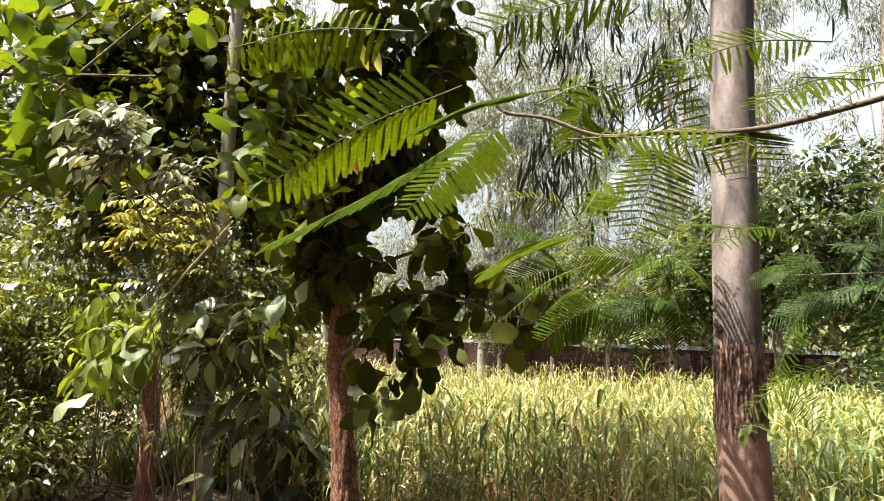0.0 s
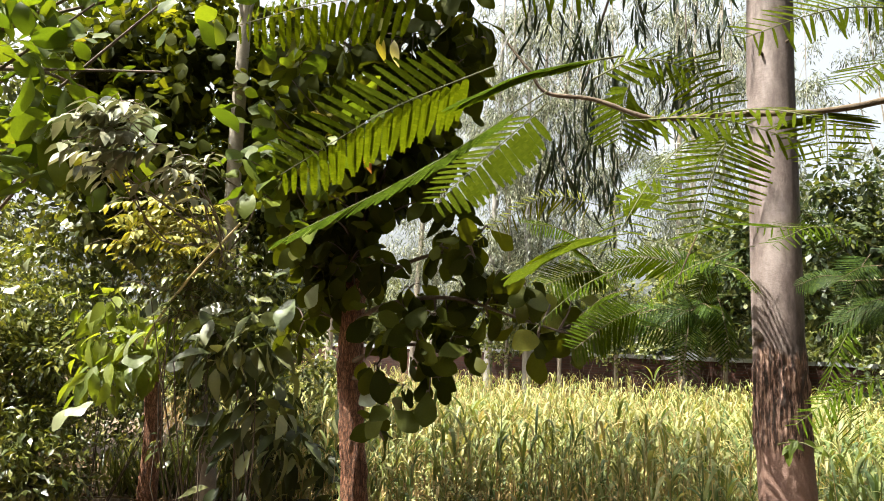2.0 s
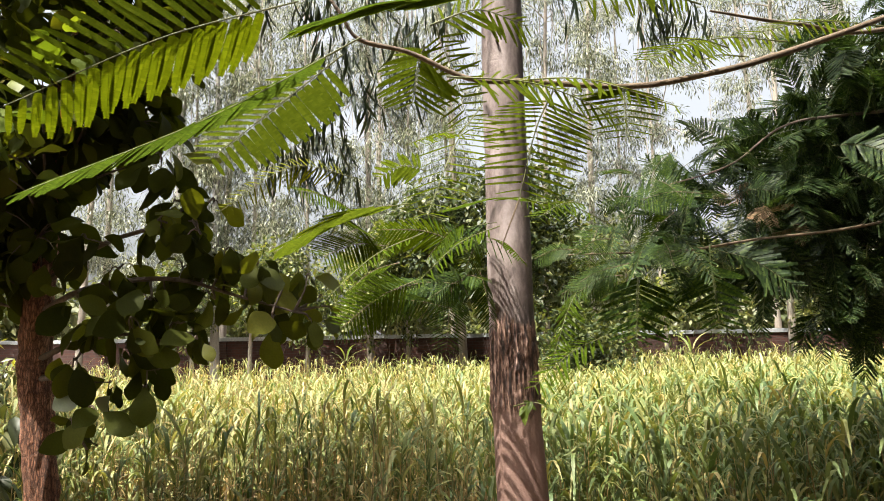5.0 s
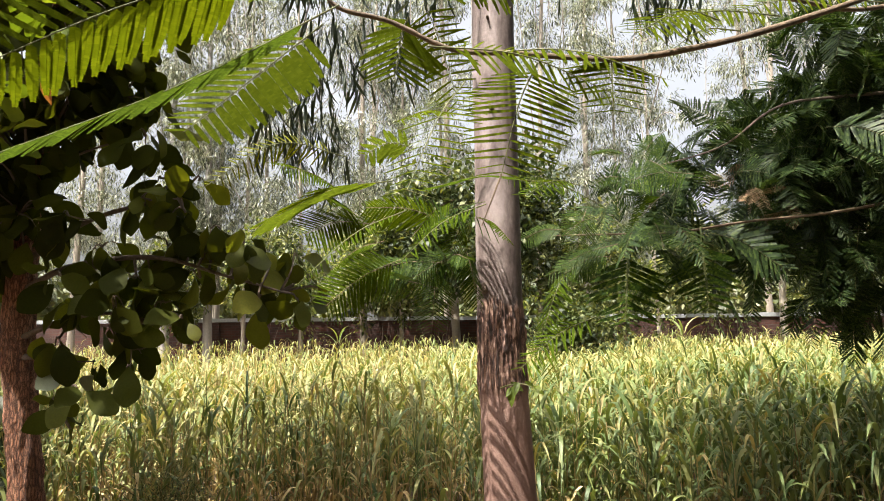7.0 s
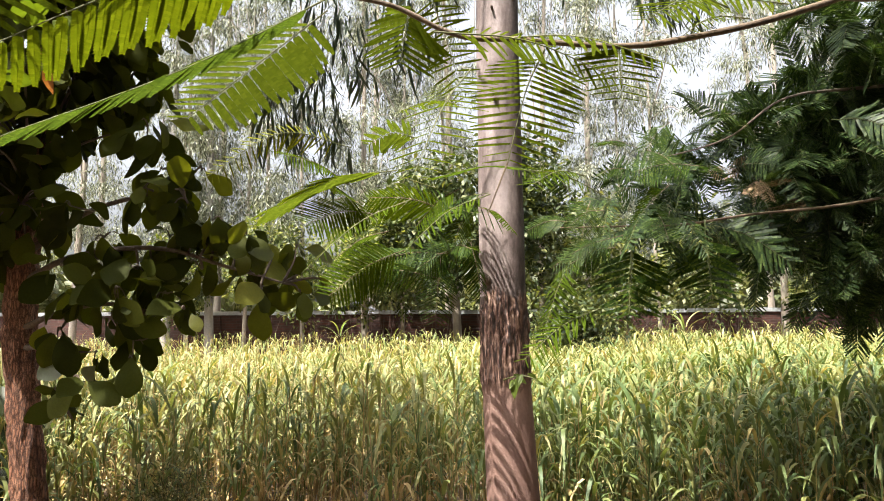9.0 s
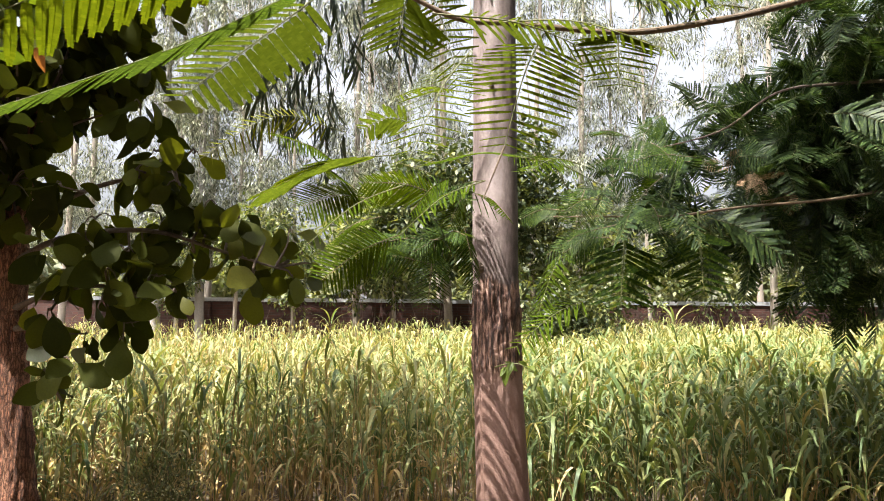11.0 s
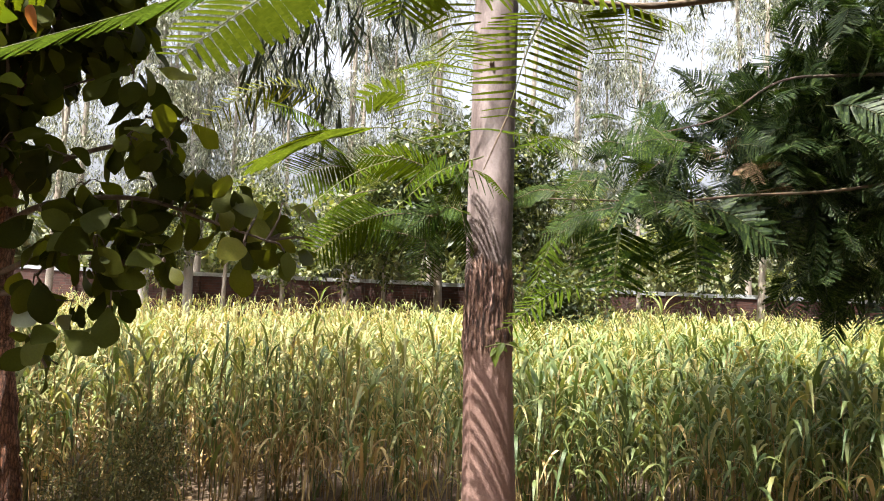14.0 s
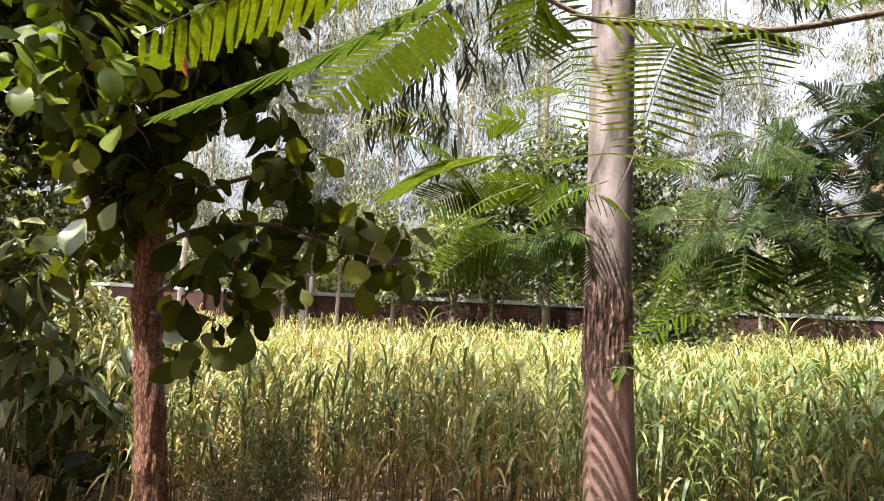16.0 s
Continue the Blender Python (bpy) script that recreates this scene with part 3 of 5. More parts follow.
def limbs(base, ends, r0, r1, sag=0.1, sides=5):
    out = []
    for e in ends:
        b = np.array(base[rng.integers(len(base))] if isinstance(base, list) else base, float)
        m = (b + e) / 2 + rng.normal(0, 0.06, 3) * np.linalg.norm(e - b) + np.array([0, 0, sag])
        out.append(tube(bez([b, m, e], 7), [r0, r1], sides))
    return out


def limb_parts(name, tubes, mat, parent):
    for t in tubes:
        part(name, t, mat, parent)


def compound(centres, pairs, length, tpls, size, heading):
    """Compound leaves in tiers: from each centre a stalk runs out and bends down, with pairs of drooping leaflets."""
    c = np.asarray(centres, float)
    d = unit(np.asarray(heading) + rng.normal(0, 0.55, c.shape) * [1, 1, 0.3])
    side = unit(np.cross(d, [0, 0, 1.0]))
    long = length * rng.uniform(0.75, 1.2, (len(c), 1))
    pos, axis, nrm, stalk = [], [], [], []
    for a, b, ln in zip(c, d, long):
        stalk += tube(bez([a, a + b * ln * 0.55 + [0, 0, 0.02], a + b * ln - [0, 0, 0.2 * ln[0]]], 5), [0.003, 0.0015], 4)
    for i in range(pairs):
        u = (i + 0.6) / pairs
        for k in (-1, 1):
            pos.append(c + d * long * u - [0, 0, 1] * (0.2 * long * u * u))
            axis.append(unit(0.5 * d + k * 0.85 * side + rng.normal(0, 0.12, c.shape) - [0, 0, 0.45]))
            nrm.append(unit(np.array([-0.1, -0.1, 1.0]) + k * 0.25 * side + rng.normal(0, 0.16, c.shape)))
    pos, axis, nrm = map(np.concatenate, (pos, axis, nrm))
    return leaves_at(tpls, pos, axis, nrm, size * rng.uniform(0.75, 1.15, len(pos))), stalk


def tiered(name, at, radii, count, pairs, length, size, mat, label, feet, category, heading=(-0.45, -0.6, 0.05)):
    """A shrub or climber of compound leaves on a few stems."""
    t = thing(name, (at[0], at[1], 0), label, category)
    c = ball(count, at, radii)
    c[:, 2] = at[2] + np.round((c[:, 2] - at[2]) / 0.085) * 0.085 + rng.normal(0, 0.012, count)
    limb_parts("stem", limbs([np.array(q, float) for q in feet], c[:5], 0.008, 0.003, 0.05), M_DARKBARK, t)
    leaf, stalk = compound(c, pairs, length, T_LANCE, size, heading)
    tagged(part("stalk_growth", stalk, M_TWIG, t), kind="stuff")
    part("crown", leaf, mat, t)


def shrub(name, at, radii, clumps, per, tuft, tpls, size, mat, label, stems=6, droop=0.4, category="shrub", base_z=0.0, flat=1.0):
    """A bush: bent stems from the ground and a crown of leaf tufts with gaps."""
    t = thing(name, (at[0], at[1], 0), label, category)
    c = ball(clumps, at, radii)
    c[:, 2] = np.maximum(c[:, 2], 0.12)
    foot = [np.array([at[0] + rng.normal(0, 0.12 * radii[0]), at[1] + rng.normal(0, 0.12 * radii[1]), base_z - 0.03]) for _ in range(3)]
    limb_parts("stem", limbs(foot, c[np.argsort(c[:, 2])][len(c) // 3:][:max(stems // 3, 1)], 0.007, 0.002, 0.05), M_DARKBARK, t)
    part("crown", tufts(tpls, c, tuft, per, size, droop, flat), mat, t)
    return t


def gum_strands(tops, per, length, size, tpls, step_out=0.05, wild=0.28):
    """Strands of hanging lance leaves below each top."""
    c = np.repeat(np.asarray(tops, float), per, axis=0)
    n = len(c)
    drop = rng.random(n) * length
    pos = c + np.stack([rng.normal(0, step_out, n), rng.normal(0, step_out, n), -drop], 1)
    axis = unit(np.stack([rng.normal(0, wild, n), rng.normal(0, wild, n), np.full(n, -1.0)], 1))
    nrm = unit(np.stack([rng.normal(size=n), rng.normal(size=n), np.zeros(n)], 1))
    return leaves_at(tpls, pos, axis, nrm, size * rng.uniform(0.7, 1.3, n))


# the gum tree by the crop's edge
gum = thing("gum_tree", (1.32, 3.24, 0), "gum tree with smooth pinkish-grey bark and hanging leaves", "tree")
line = bez([(1.43, 3.25, -0.1), (1.415, 3.27, 0.5), (1.392, 3.275, 1.1), (1.384, 3.28, 1.6), (1.385, 3.285, 2.1), (1.40, 3.3, 3.0), (1.46, 3.3, 5.0), (1.4, 3.35, 8.0), (1.5, 3.3, 12)], 220)
zs = np.concatenate([np.linspace(-0.1, 1.04, 40), np.linspace(1.05, 1.62, 120), np.linspace(1.64, 3.2, 60), np.linspace(3.3, 11.9, 50)])
line = np.stack([np.interp(zs, line[:, 2], line[:, 0]), np.interp(zs, line[:, 2], line[:, 1]), zs], 1)
(v, f), cap = tube(line, list(np.interp(zs, (-0.1, 0.6, 1.2, 1.4, 2.0, 2.8, 5.0, 12.0), (0.124, 0.11, 0.1, 0.098, 0.095, 0.093, 0.08, 0.03))), 96, 0.05, 5.0)
for k in range(len(v) - 1):
    q = v[k]
    if 1.0 < q[2] < 1.66:                           # corky ridges stand proud in the belt
        edge = q[2] + 0.1 * noise.noise(Vector((q[0] * 9, q[1] * 9, q[2] * 4)))
        belt = min(1.0, max(0.0, (edge - 1.1) / 0.05)) * min(1.0, max(0.0, (1.53 - edge) / 0.05))
        ridge = max(0.0, noise.noise(Vector((q[0] * 60, q[1] * 60, q[2] * 8)))) + 0.4 * noise.noise(Vector((q[0] * 130, q[1] * 130, q[2] * 40)))
        out = np.array([q[0] - line[k // 96, 0], q[1] - line[k // 96, 1], 0.0])
        v[k] = q + unit(out) * belt * (0.002 + 0.014 * ridge)
part("trunk", [(v, f), cap], M_GUM_TRUNK, gum)
tops = np.array([(1.45, 3.3, z) for z in (4.2, 5.0, 6.2, 7.4)])
crown = np.vstack([ball(14, (1.7, 4.3, 7.0), (2.2, 2.4, 1.8)), ball(30, (0.55, 3.05, 6.1), (0.6, 0.7, 0.6)), ball(24, (1.75, 2.9, 6.2), (1.0, 0.8, 0.7))])
away = (1.38 - crown[:, 0]) / 0.94                  # towards the sun
lands = crown[:, 2] - 2.05 * away
crown = crown[~((lands > 1.4) & (lands < 4.8) & (abs(crown[:, 1] - 3.28 + 0.342 * away) < 0.7))]
hung = [(0.70, 4.58, 2.95), (0.80, 4.5, 3.1), (0.92, 4.42, 3.2), (0.99, 4.48, 2.62), (1.12, 4.42, 3.25), (1.29, 4.47, 3.4), (1.47, 4.38, 3.5), (0.78, 4.6, 2.75), (0.62, 4.62, 2.85), (1.05, 4.5, 3.3), (2.84, 3.95, 3.75), (2.98, 3.9, 3.7), (1.38, 4.42, 3.3), (0.9, 4.5, 2.85)]
limb = limbs(list(tops), crown[:16], 0.03, 0.008, 0.3)
limb.append(tube(bez([(1.45, 3.3, 4.0), (1.2, 3.9, 4.3), (0.95, 4.45, 3.7), (0.8, 4.55, 3.1)], 12), [0.02, 0.004], 5))
limb.append(tube(bez([(1.2, 3.9, 4.3), (1.35, 4.3, 3.9), (1.4, 4.42, 3.4)], 8), [0.01, 0.004], 5))
limb.append(tube(bez([(1.46, 3.3, 4.4), (2.2, 3.7, 4.6), (2.9, 3.92, 3.75)], 10), [0.016, 0.004], 5))
limb_parts("limb", limb, M_EUC, gum)
part("crown", gum_strands(crown, 50, 1.1, 0.22, T_GUM, 0.4), M_GUM, gum)
hung += [(0.47, 4.45, 3.76), (0.73, 4.38, 3.73), (1.09, 4.28, 3.76), (1.33, 4.24, 3.66), (1.54, 4.16, 3.76), (2.24, 3.96, 3.79), (2.81, 3.83, 3.69), (3.03, 3.77, 3.72), (0.87, 4.37, 3.59)]
part("hanging_leaves", gum_strands(np.array(hung), 34, 0.45, 0.145, T_GUM, 0.055, 0.17), M_GUM, gum, "dark drooping lance-shaped leaves")

for q, r in (((1.325, 3.22, 2.75), 0.005), ((1.315, 3.24, 2.03), 0.008), ((1.33, 3.21, 2.34), 0.009), ((1.43, 3.2, 2.80), 0.005), ((1.29, 3.25, 1.57), 0.022)):
    q = np.array(q)
    core = np.array([1.387, 3.285, q[2] - 0.02])
    part("branch_stub", tube(bez([core, core + (q - core) * 0.9, core + (q - core) * 1.1], 8), [r * 1.6, r * 1.2, r * 0.8], 10, 0.3, 60.0), M_DARKBARK, gum, "dark stub of a lost branch")

sprout = np.array([(1.33, 3.19, 1.16), (1.34, 3.13, 1.175), (1.37, 3.08, 1.18), (1.4, 3.05, 1.165)])
part("sprout_stem", tube(bez(sprout, 10), [0.004, 0.0015], 5), M_TWIG_GREEN, gum)
for k in range(7):
    q = sprout[1 + k % 3] + rng.normal(0, 0.008, 3)
    ax = unit(np.array([(0.9 if k % 2 else -0.5), -0.3, -0.2 - 0.1 * k]) + rng.normal(0, 0.2, 3))
    part("sprout_leaf", [stamp(T_LANCE[k % 3], frames(q[None], ax[None], np.array([(-0.4, -0.6, 0.6)]), 0.055 + 0.004 * k))], M_BROAD_LIT, gum, "pale young leaf on the trunk")

# the broad-leaved tree with reddish bark
broad = thing("broadleaf_tree", (-0.44, 4.58, 0), "broad-leaved tree with reddish fissured bark and dark round leaves", "tree")
line = bez([(-0.43, 4.6, -0.1), (-0.45, 4.58, 0.5), (-0.498, 4.57, 1.0), (-0.535, 4.56, 1.5), (-0.515, 4.54, 2.1), (-0.45, 4.5, 2.7), (-0.46, 4.5, 3.6), (-0.4, 4.5, 5.2)], 300)
part("trunk", tube(line, [0.078, 0.07, 0.067, 0.062, 0.05, 0.028], 56, 0.06, 9.0, 0.34), M_RED, broad)
SPRAYS = []  # centre and radius of each spray of leaves
SPRAYS += [((-0.52, 4.36, 2.51), 0.36), ((-0.33, 4.38, 2.67), 0.34), ((-0.12, 4.41, 2.84), 0.25), ((-0.35, 4.36, 2.5), 0.24), ((-0.11, 4.36, 2.57), 0.2), ((-0.01, 4.14, 2.33), 0.11), ((-0.77, 4.62, 2.44), 0.4), ((-0.76, 4.79, 1.93), 0.27), ((-0.5, 4.42, 2.17), 0.14), ((-0.83, 4.59, 1.62), 0.22)]
SPRAYS += [((-0.02, 4.08, 2.02), 0.06), ((0.06, 4.20, 2.14), 0.06), ((0.14, 4.32, 2.13), 0.08), ((0.23, 4.14, 2.13), 0.03), ((0.08, 4.26, 1.98), 0.06), ((0.16, 4.08, 1.98), 0.06), ((0.22, 4.20, 1.85), 0.08), ((0.11, 4.32, 1.83), 0.06), ((0.29, 4.14, 1.90), 0.05), ((0.34, 4.26, 1.79), 0.08), ((0.44, 4.08, 1.83), 0.06), ((0.23, 4.20, 1.69), 0.08), ((0.04, 4.32, 1.66), 0.09)]
SPRAYS += [((-0.05, 4.14, 1.66), 0.08), ((0.10, 4.26, 1.55), 0.08), ((0.17, 4.08, 1.47), 0.05), ((0.44, 4.20, 1.68), 0.08), ((0.59, 4.32, 1.76), 0.06), ((0.69, 4.14, 1.78), 0.05), ((0.64, 4.26, 1.64), 0.06), ((0.51, 4.08, 1.54), 0.06), ((0.77, 4.20, 1.68), 0.04), ((0.89, 4.32, 1.59), 0.04), ((0.71, 4.14, 1.56), 0.04), ((-0.18, 4.26, 1.81), 0.08), ((-0.31, 4.08, 1.92), 0.08)]
SPRAYS += [((-0.34, 4.14, 1.66), 0.06), ((-0.24, 4.26, 1.73), 0.04), ((-0.12, 4.08, 1.57), 0.08), ((-0.23, 4.20, 1.52), 0.08), ((-0.13, 4.14, 1.43), 0.07), ((-0.03, 4.26, 1.33), 0.05), ((-0.04, 4.08, 1.25), 0.02), ((-0.34, 4.20, 1.39), 0.08), ((-0.19, 4.32, 1.28), 0.05), ((-0.34, 4.14, 1.13), 0.04), ((-0.31, 4.26, 1.05), 0.03), ((-0.24, 4.08, 1.16), 0.03)]
SPRAYS += [((-0.86, 4.5, 2.7), 0.26), ((-0.9, 4.5, 2.25), 0.16), ((-0.85, 4.5, 1.75), 0.16), ((-0.3, 4.5, 3.4), 0.5)]
SPRAYS += [((-0.22, 4.10, 3.25), 0.22), ((0.06, 4.01, 3.31), 0.18), ((0.01, 4.08, 3.02), 0.16), ((-0.26, 4.07, 2.90), 0.2), ((0.14, 4.02, 3.17), 0.1), ((-0.56, 4.20, 3.17), 0.3), ((-0.11, 4.06, 2.73), 0.1), ((-0.84, 4.52, 3.3), 0.26)]
SPRAYS += [((-0.52, 4.3, 1.95), 0.2), ((-0.72, 4.48, 1.97), 0.14), ((-0.75, 4.47, 2.17), 0.14), ((-0.69, 4.5, 1.78), 0.1), ((-0.86, 4.43, 2.25), 0.15), ((-0.9, 4.42, 2.5), 0.17)]
SPRAYS += [((-0.55, 4.2, 4.4), 0.5), ((-0.1, 4.5, 4.5), 0.5), ((-0.7, 4.7, 4.8), 0.5), ((-0.3, 4.4, 5.2), 0.5), ((-1.0, 4.3, 4.3), 0.45), ((-0.5, 3.9, 4.7), 0.4)]

SPRAYS += [((-0.82, 4.45, 2.12), 0.18), ((-0.88, 4.36, 2.85), 0.18), ((-0.88, 4.4, 2.55), 0.15), ((-0.88, 4.3, 3.1), 0.16), ((-0.78, 4.42, 2.3), 0.16), ((-0.9, 4.42, 1.95), 0.15), ((-0.74, 4.44, 1.86), 0.12)]
# unseen high sprays, added to put the leaves below in shade
SPRAYS += [((x, y, z), r) for x, y, z, r in ((-1.5, 3.6, 5.1, 0.6), (-1.0, 3.9, 5.4, 0.6), (-0.6, 4.1, 5.7, 0.6), (-1.7, 4.1, 4.9, 0.6), (-1.5, 4.0, 5.9, 0.6), (-0.3, 4.2, 6.3, 0.6), (-1.1, 3.5, 5.7, 0.5), (-0.5, 3.8, 5.2, 0.5), (-0.7, 3.5, 4.7, 0.4))]


def clear_of_trunk(p, more=0.0):
    """Leaves that leave open the way of the sun to the lower trunk."""
    z = p[:, 2] + (p[:, 0] + 0.5) / 0.94 * math.tan(radians(SUN_EL))
    y = p[:, 1] + 0.364 * (-0.5 - p[:, 0])
    return ~((abs(y - 4.57) < 0.25 + more) & (z > 0.0 - more) & (z < 1.22 + more) & (p[:, 0] < -0.5))


BRANCHES = [bez(q, 24) for q in (
    [(-0.55, 4.55, 1.6), (-0.3, 4.3, 1.72), (0.05, 4.2, 1.76), (0.35, 4.15, 1.68), (0.62, 4.1, 1.6)],
    [(-0.52, 4.53, 1.75), (-0.25, 4.3, 1.93), (0.02, 4.2, 2.02), (0.14, 4.15, 2.04)],
    [(-0.54, 4.55, 1.38), (-0.36, 4.35, 1.46), (-0.15, 4.25, 1.5), (0.05, 4.2, 1.46)],
    [(-0.53, 4.56, 1.3), (-0.4, 4.35, 1.3), (-0.3, 4.25, 1.2), (-0.32, 4.2, 1.05)])]
for q in BRANCHES:
    part("branch", tube(q, [0.016, 0.011, 0.005], 7, 0.12, 30.0), M_DARKBARK, broad)
joints = np.concatenate(BRANCHES)
twig, pos, axis, nrm = [], [], [], []
for c, r in SPRAYS:
    c = np.array(c)
    foot = line[np.argmin(abs(line[:, 2] - (c[2] - 0.15 if c[2] > 1.7 else max(c[2], 1.35))))]
    if c[0] > -0.42 and c[2] < 2.2:
        foot = joints[np.argmin(np.linalg.norm(joints - c, axis=1))]
    part("limb", tube(bez([foot, (foot + c) / 2 + rng.normal(0, 0.03, 3) + [0, 0, 0.05 * np.linalg.norm(c - foot)], c], 8), [0.008, 0.003], 5), M_DARKBARK, broad)
    n = int((1 + 72 * r + 480 * r * r) * (0.3 if c[2] > 3.8 else 1.0))
    d = rand_dirs(n, -0.1)
    p = c + d * r * rng.random((n, 1)) ** 0.5
    free = clear_of_trunk(p, 0.2 if c[2] > 3.8 else 0.0)
    p, d = p[free], d[free]
    pos.append(p)
    axis.append(unit(0.9 * d + rng.normal(0, 0.45, d.shape) - [0, 0, 0.75]))
    nrm.append(unit(rng.normal(0, 0.45, d.shape) + [0.15, -0.4, 0.5]))
    for q in p[::6]:
        twig += tube(bez([c, (c + q) / 2 + [0, 0, 0.02], q], 4), [0.005, 0.0025], 4)
tagged(part("twig_growth", twig, M_DARKBARK, broad), kind="stuff")
pos, axis, nrm = map(np.concatenate, (pos, axis, nrm))
size = np.where(pos[:, 2] > 3.8, 1.35, 1.0) * rng.uniform(0.09, 0.19, len(pos))
one = np.argsort(pos[:, 2] + rng.random(len(pos)) * 0.2)[:290]
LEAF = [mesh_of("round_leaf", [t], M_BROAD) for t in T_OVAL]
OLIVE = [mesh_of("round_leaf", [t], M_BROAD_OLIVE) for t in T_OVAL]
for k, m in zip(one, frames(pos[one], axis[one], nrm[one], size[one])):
    # mainly leaves at this height take the lighter olive, as if lit
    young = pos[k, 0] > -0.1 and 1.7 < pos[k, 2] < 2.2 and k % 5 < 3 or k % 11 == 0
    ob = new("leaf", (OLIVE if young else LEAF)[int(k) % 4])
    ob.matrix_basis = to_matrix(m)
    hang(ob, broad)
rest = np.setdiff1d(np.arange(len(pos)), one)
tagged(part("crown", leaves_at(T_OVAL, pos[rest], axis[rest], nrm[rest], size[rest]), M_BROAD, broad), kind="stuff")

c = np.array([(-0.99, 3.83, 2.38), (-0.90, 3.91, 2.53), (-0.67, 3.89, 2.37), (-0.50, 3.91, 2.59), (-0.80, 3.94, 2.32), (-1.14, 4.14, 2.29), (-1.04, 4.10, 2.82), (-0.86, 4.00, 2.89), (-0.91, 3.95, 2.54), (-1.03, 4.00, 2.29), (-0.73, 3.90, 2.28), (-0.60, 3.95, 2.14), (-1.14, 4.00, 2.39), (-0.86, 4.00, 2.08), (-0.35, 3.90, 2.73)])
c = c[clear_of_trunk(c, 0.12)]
# sunlit side of the tree: the lighter leaf colour carries the light
part("lit_leaves", tufts(T_OVAL, c, 0.15, 8, 0.14, 0.3), M_BROAD_LIT, broad, "leaves given a lit yellow-green, as in the sun")
limb_parts("limb", limbs([line[165], line[180]], c, 0.008, 0.003, 0.05), M_DARKBARK, broad)

# the left-hand thicket
high = thing("leafy_tree", (-3.6, 4.2, 0), "tall tree with large light green round leaves", "tree")
line = bez([(-3.6, 4.2, -0.1), (-3.55, 4.25, 1.5), (-3.3, 4.3, 3.0), (-2.6, 4.5, 5.0)], 40)
part("trunk", tube(line, [0.07, 0.05, 0.02], 12, 0.08), M_DARKBARK, high)
c = np.array([(-2.3, 3.95, 2.9), (-1.95, 3.9, 3.25), (-1.65, 4.0, 3.3), (-1.68, 4.2, 3.0), (-2.5, 4.1, 2.45), (-2.2, 4.2, 2.6), (-1.8, 4.4, 2.7), (-2.0, 4.3, 3.7), (-2.6, 4.3, 3.5), (-1.78, 4.5, 3.7)])
limb_parts("limb", limbs([line[12], line[20], line[26]], c, 0.02, 0.006, 0.1), M_DARKBARK, high)
c = np.array([q + rng.normal(0, 0.14, 3) for q in c for _ in range(9)])
c = c[clear_of_trunk(c, 0.25)]
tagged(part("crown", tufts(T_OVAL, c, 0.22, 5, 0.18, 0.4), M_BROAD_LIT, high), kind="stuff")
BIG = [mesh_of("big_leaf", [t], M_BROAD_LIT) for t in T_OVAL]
for k, q in enumerate(((-1.87, 3.9, 3.14), (-1.61, 3.8, 3.18), (-1.95, 3.8, 2.87), (-2.13, 3.9, 2.88), (-1.85, 4.0, 3.08), (-1.53, 4.0, 3.18), (-1.5, 4.1, 3.3), (-2.2, 3.8, 2.64), (-2.11, 4.0, 2.75), (-2.46, 4.2, 3.25), (-2.54, 4.1, 3.27), (-1.56, 4.2, 3.1), (-1.63, 4.1, 3.05), (-2.34, 4.0, 2.51), (-1.08, 4.1, 2.45), (-1.06, 4.2, 2.27), (-1.1, 4.0, 2.32), (-0.96, 4.2, 2.76))):
    for j in range(2):
        at = np.array([q]) + rng.normal(0, 0.06, (1, 3)) + [[0, 0, 0.06]]
        ax = unit(rng.normal(0, 0.5, (1, 3)) + [[0.1, -0.5, -0.35]])
        if not clear_of_trunk(at + ax * 0.1, 0.15)[0]:
            continue
        ob = new("leaf", BIG[(k + j) % 4])
        ob.matrix_basis = to_matrix(frames(at, ax, unit(rng.normal(0, 0.3, (1, 3)) + [[-0.5, 0.1, 0.8]]), rng.uniform(0.17, 0.26))[0])
        hang(ob, high)

pale = thing("young_gum_tree", (-1.85, 5.95, 0), "slim young gum tree with pale flaking bark", "tree")
line = bez([(-1.83, 6.1, -0.1), (-1.85, 6.0, 1.0), (-1.79, 5.9, 2.2), (-1.80, 5.84, 3.6), (-1.79, 5.8, 5.0), (-1.7, 5.8, 9)], 90)
part("trunk", tube(line, [0.085, 0.07, 0.062, 0.055, 0.045, 0.02], 16, 0.08, 7.0, 0.06), M_EUC_PALE, pale)
c = ball(26, (-1.7, 5.8, 8.4), (0.9, 0.9, 1.4))
limb_parts("limb", limbs([line[60], line[75]], c[:8], 0.015, 0.005, 0.2), M_EUC_PALE, pale)
part("crown", gum_strands(c, 50, 0.9, 0.2, T_GUM, 0.3), M_GUM, pale)

stump = thing("lopped_tree", (-2.46, 6.35, 0), "lopped tree with a smooth reddish-brown trunk and new shoots", "tree")
line = bez([(-2.47, 6.45, -0.1), (-2.45, 6.4, 0.4), (-2.44, 6.35, 0.8), (-2.48, 6.3, 1.25)], 60)
part("trunk", tube(line, [0.09, 0.075, 0.07, 0.06], 18, 0.07, 8.0, 0.05), M_RED, stump)
c = np.array([(-2.72, 5.9, 1.75), (-2.7, 5.9, 1.5), (-2.5, 5.9, 1.35), (-2.3, 5.85, 1.4), (-2.1, 5.8, 1.55), (-2.65, 5.8, 1.2)])
limb_parts("shoot", limbs(line[-1], c, 0.012, 0.004, 0.15), M_TWIG_GREEN, stump)
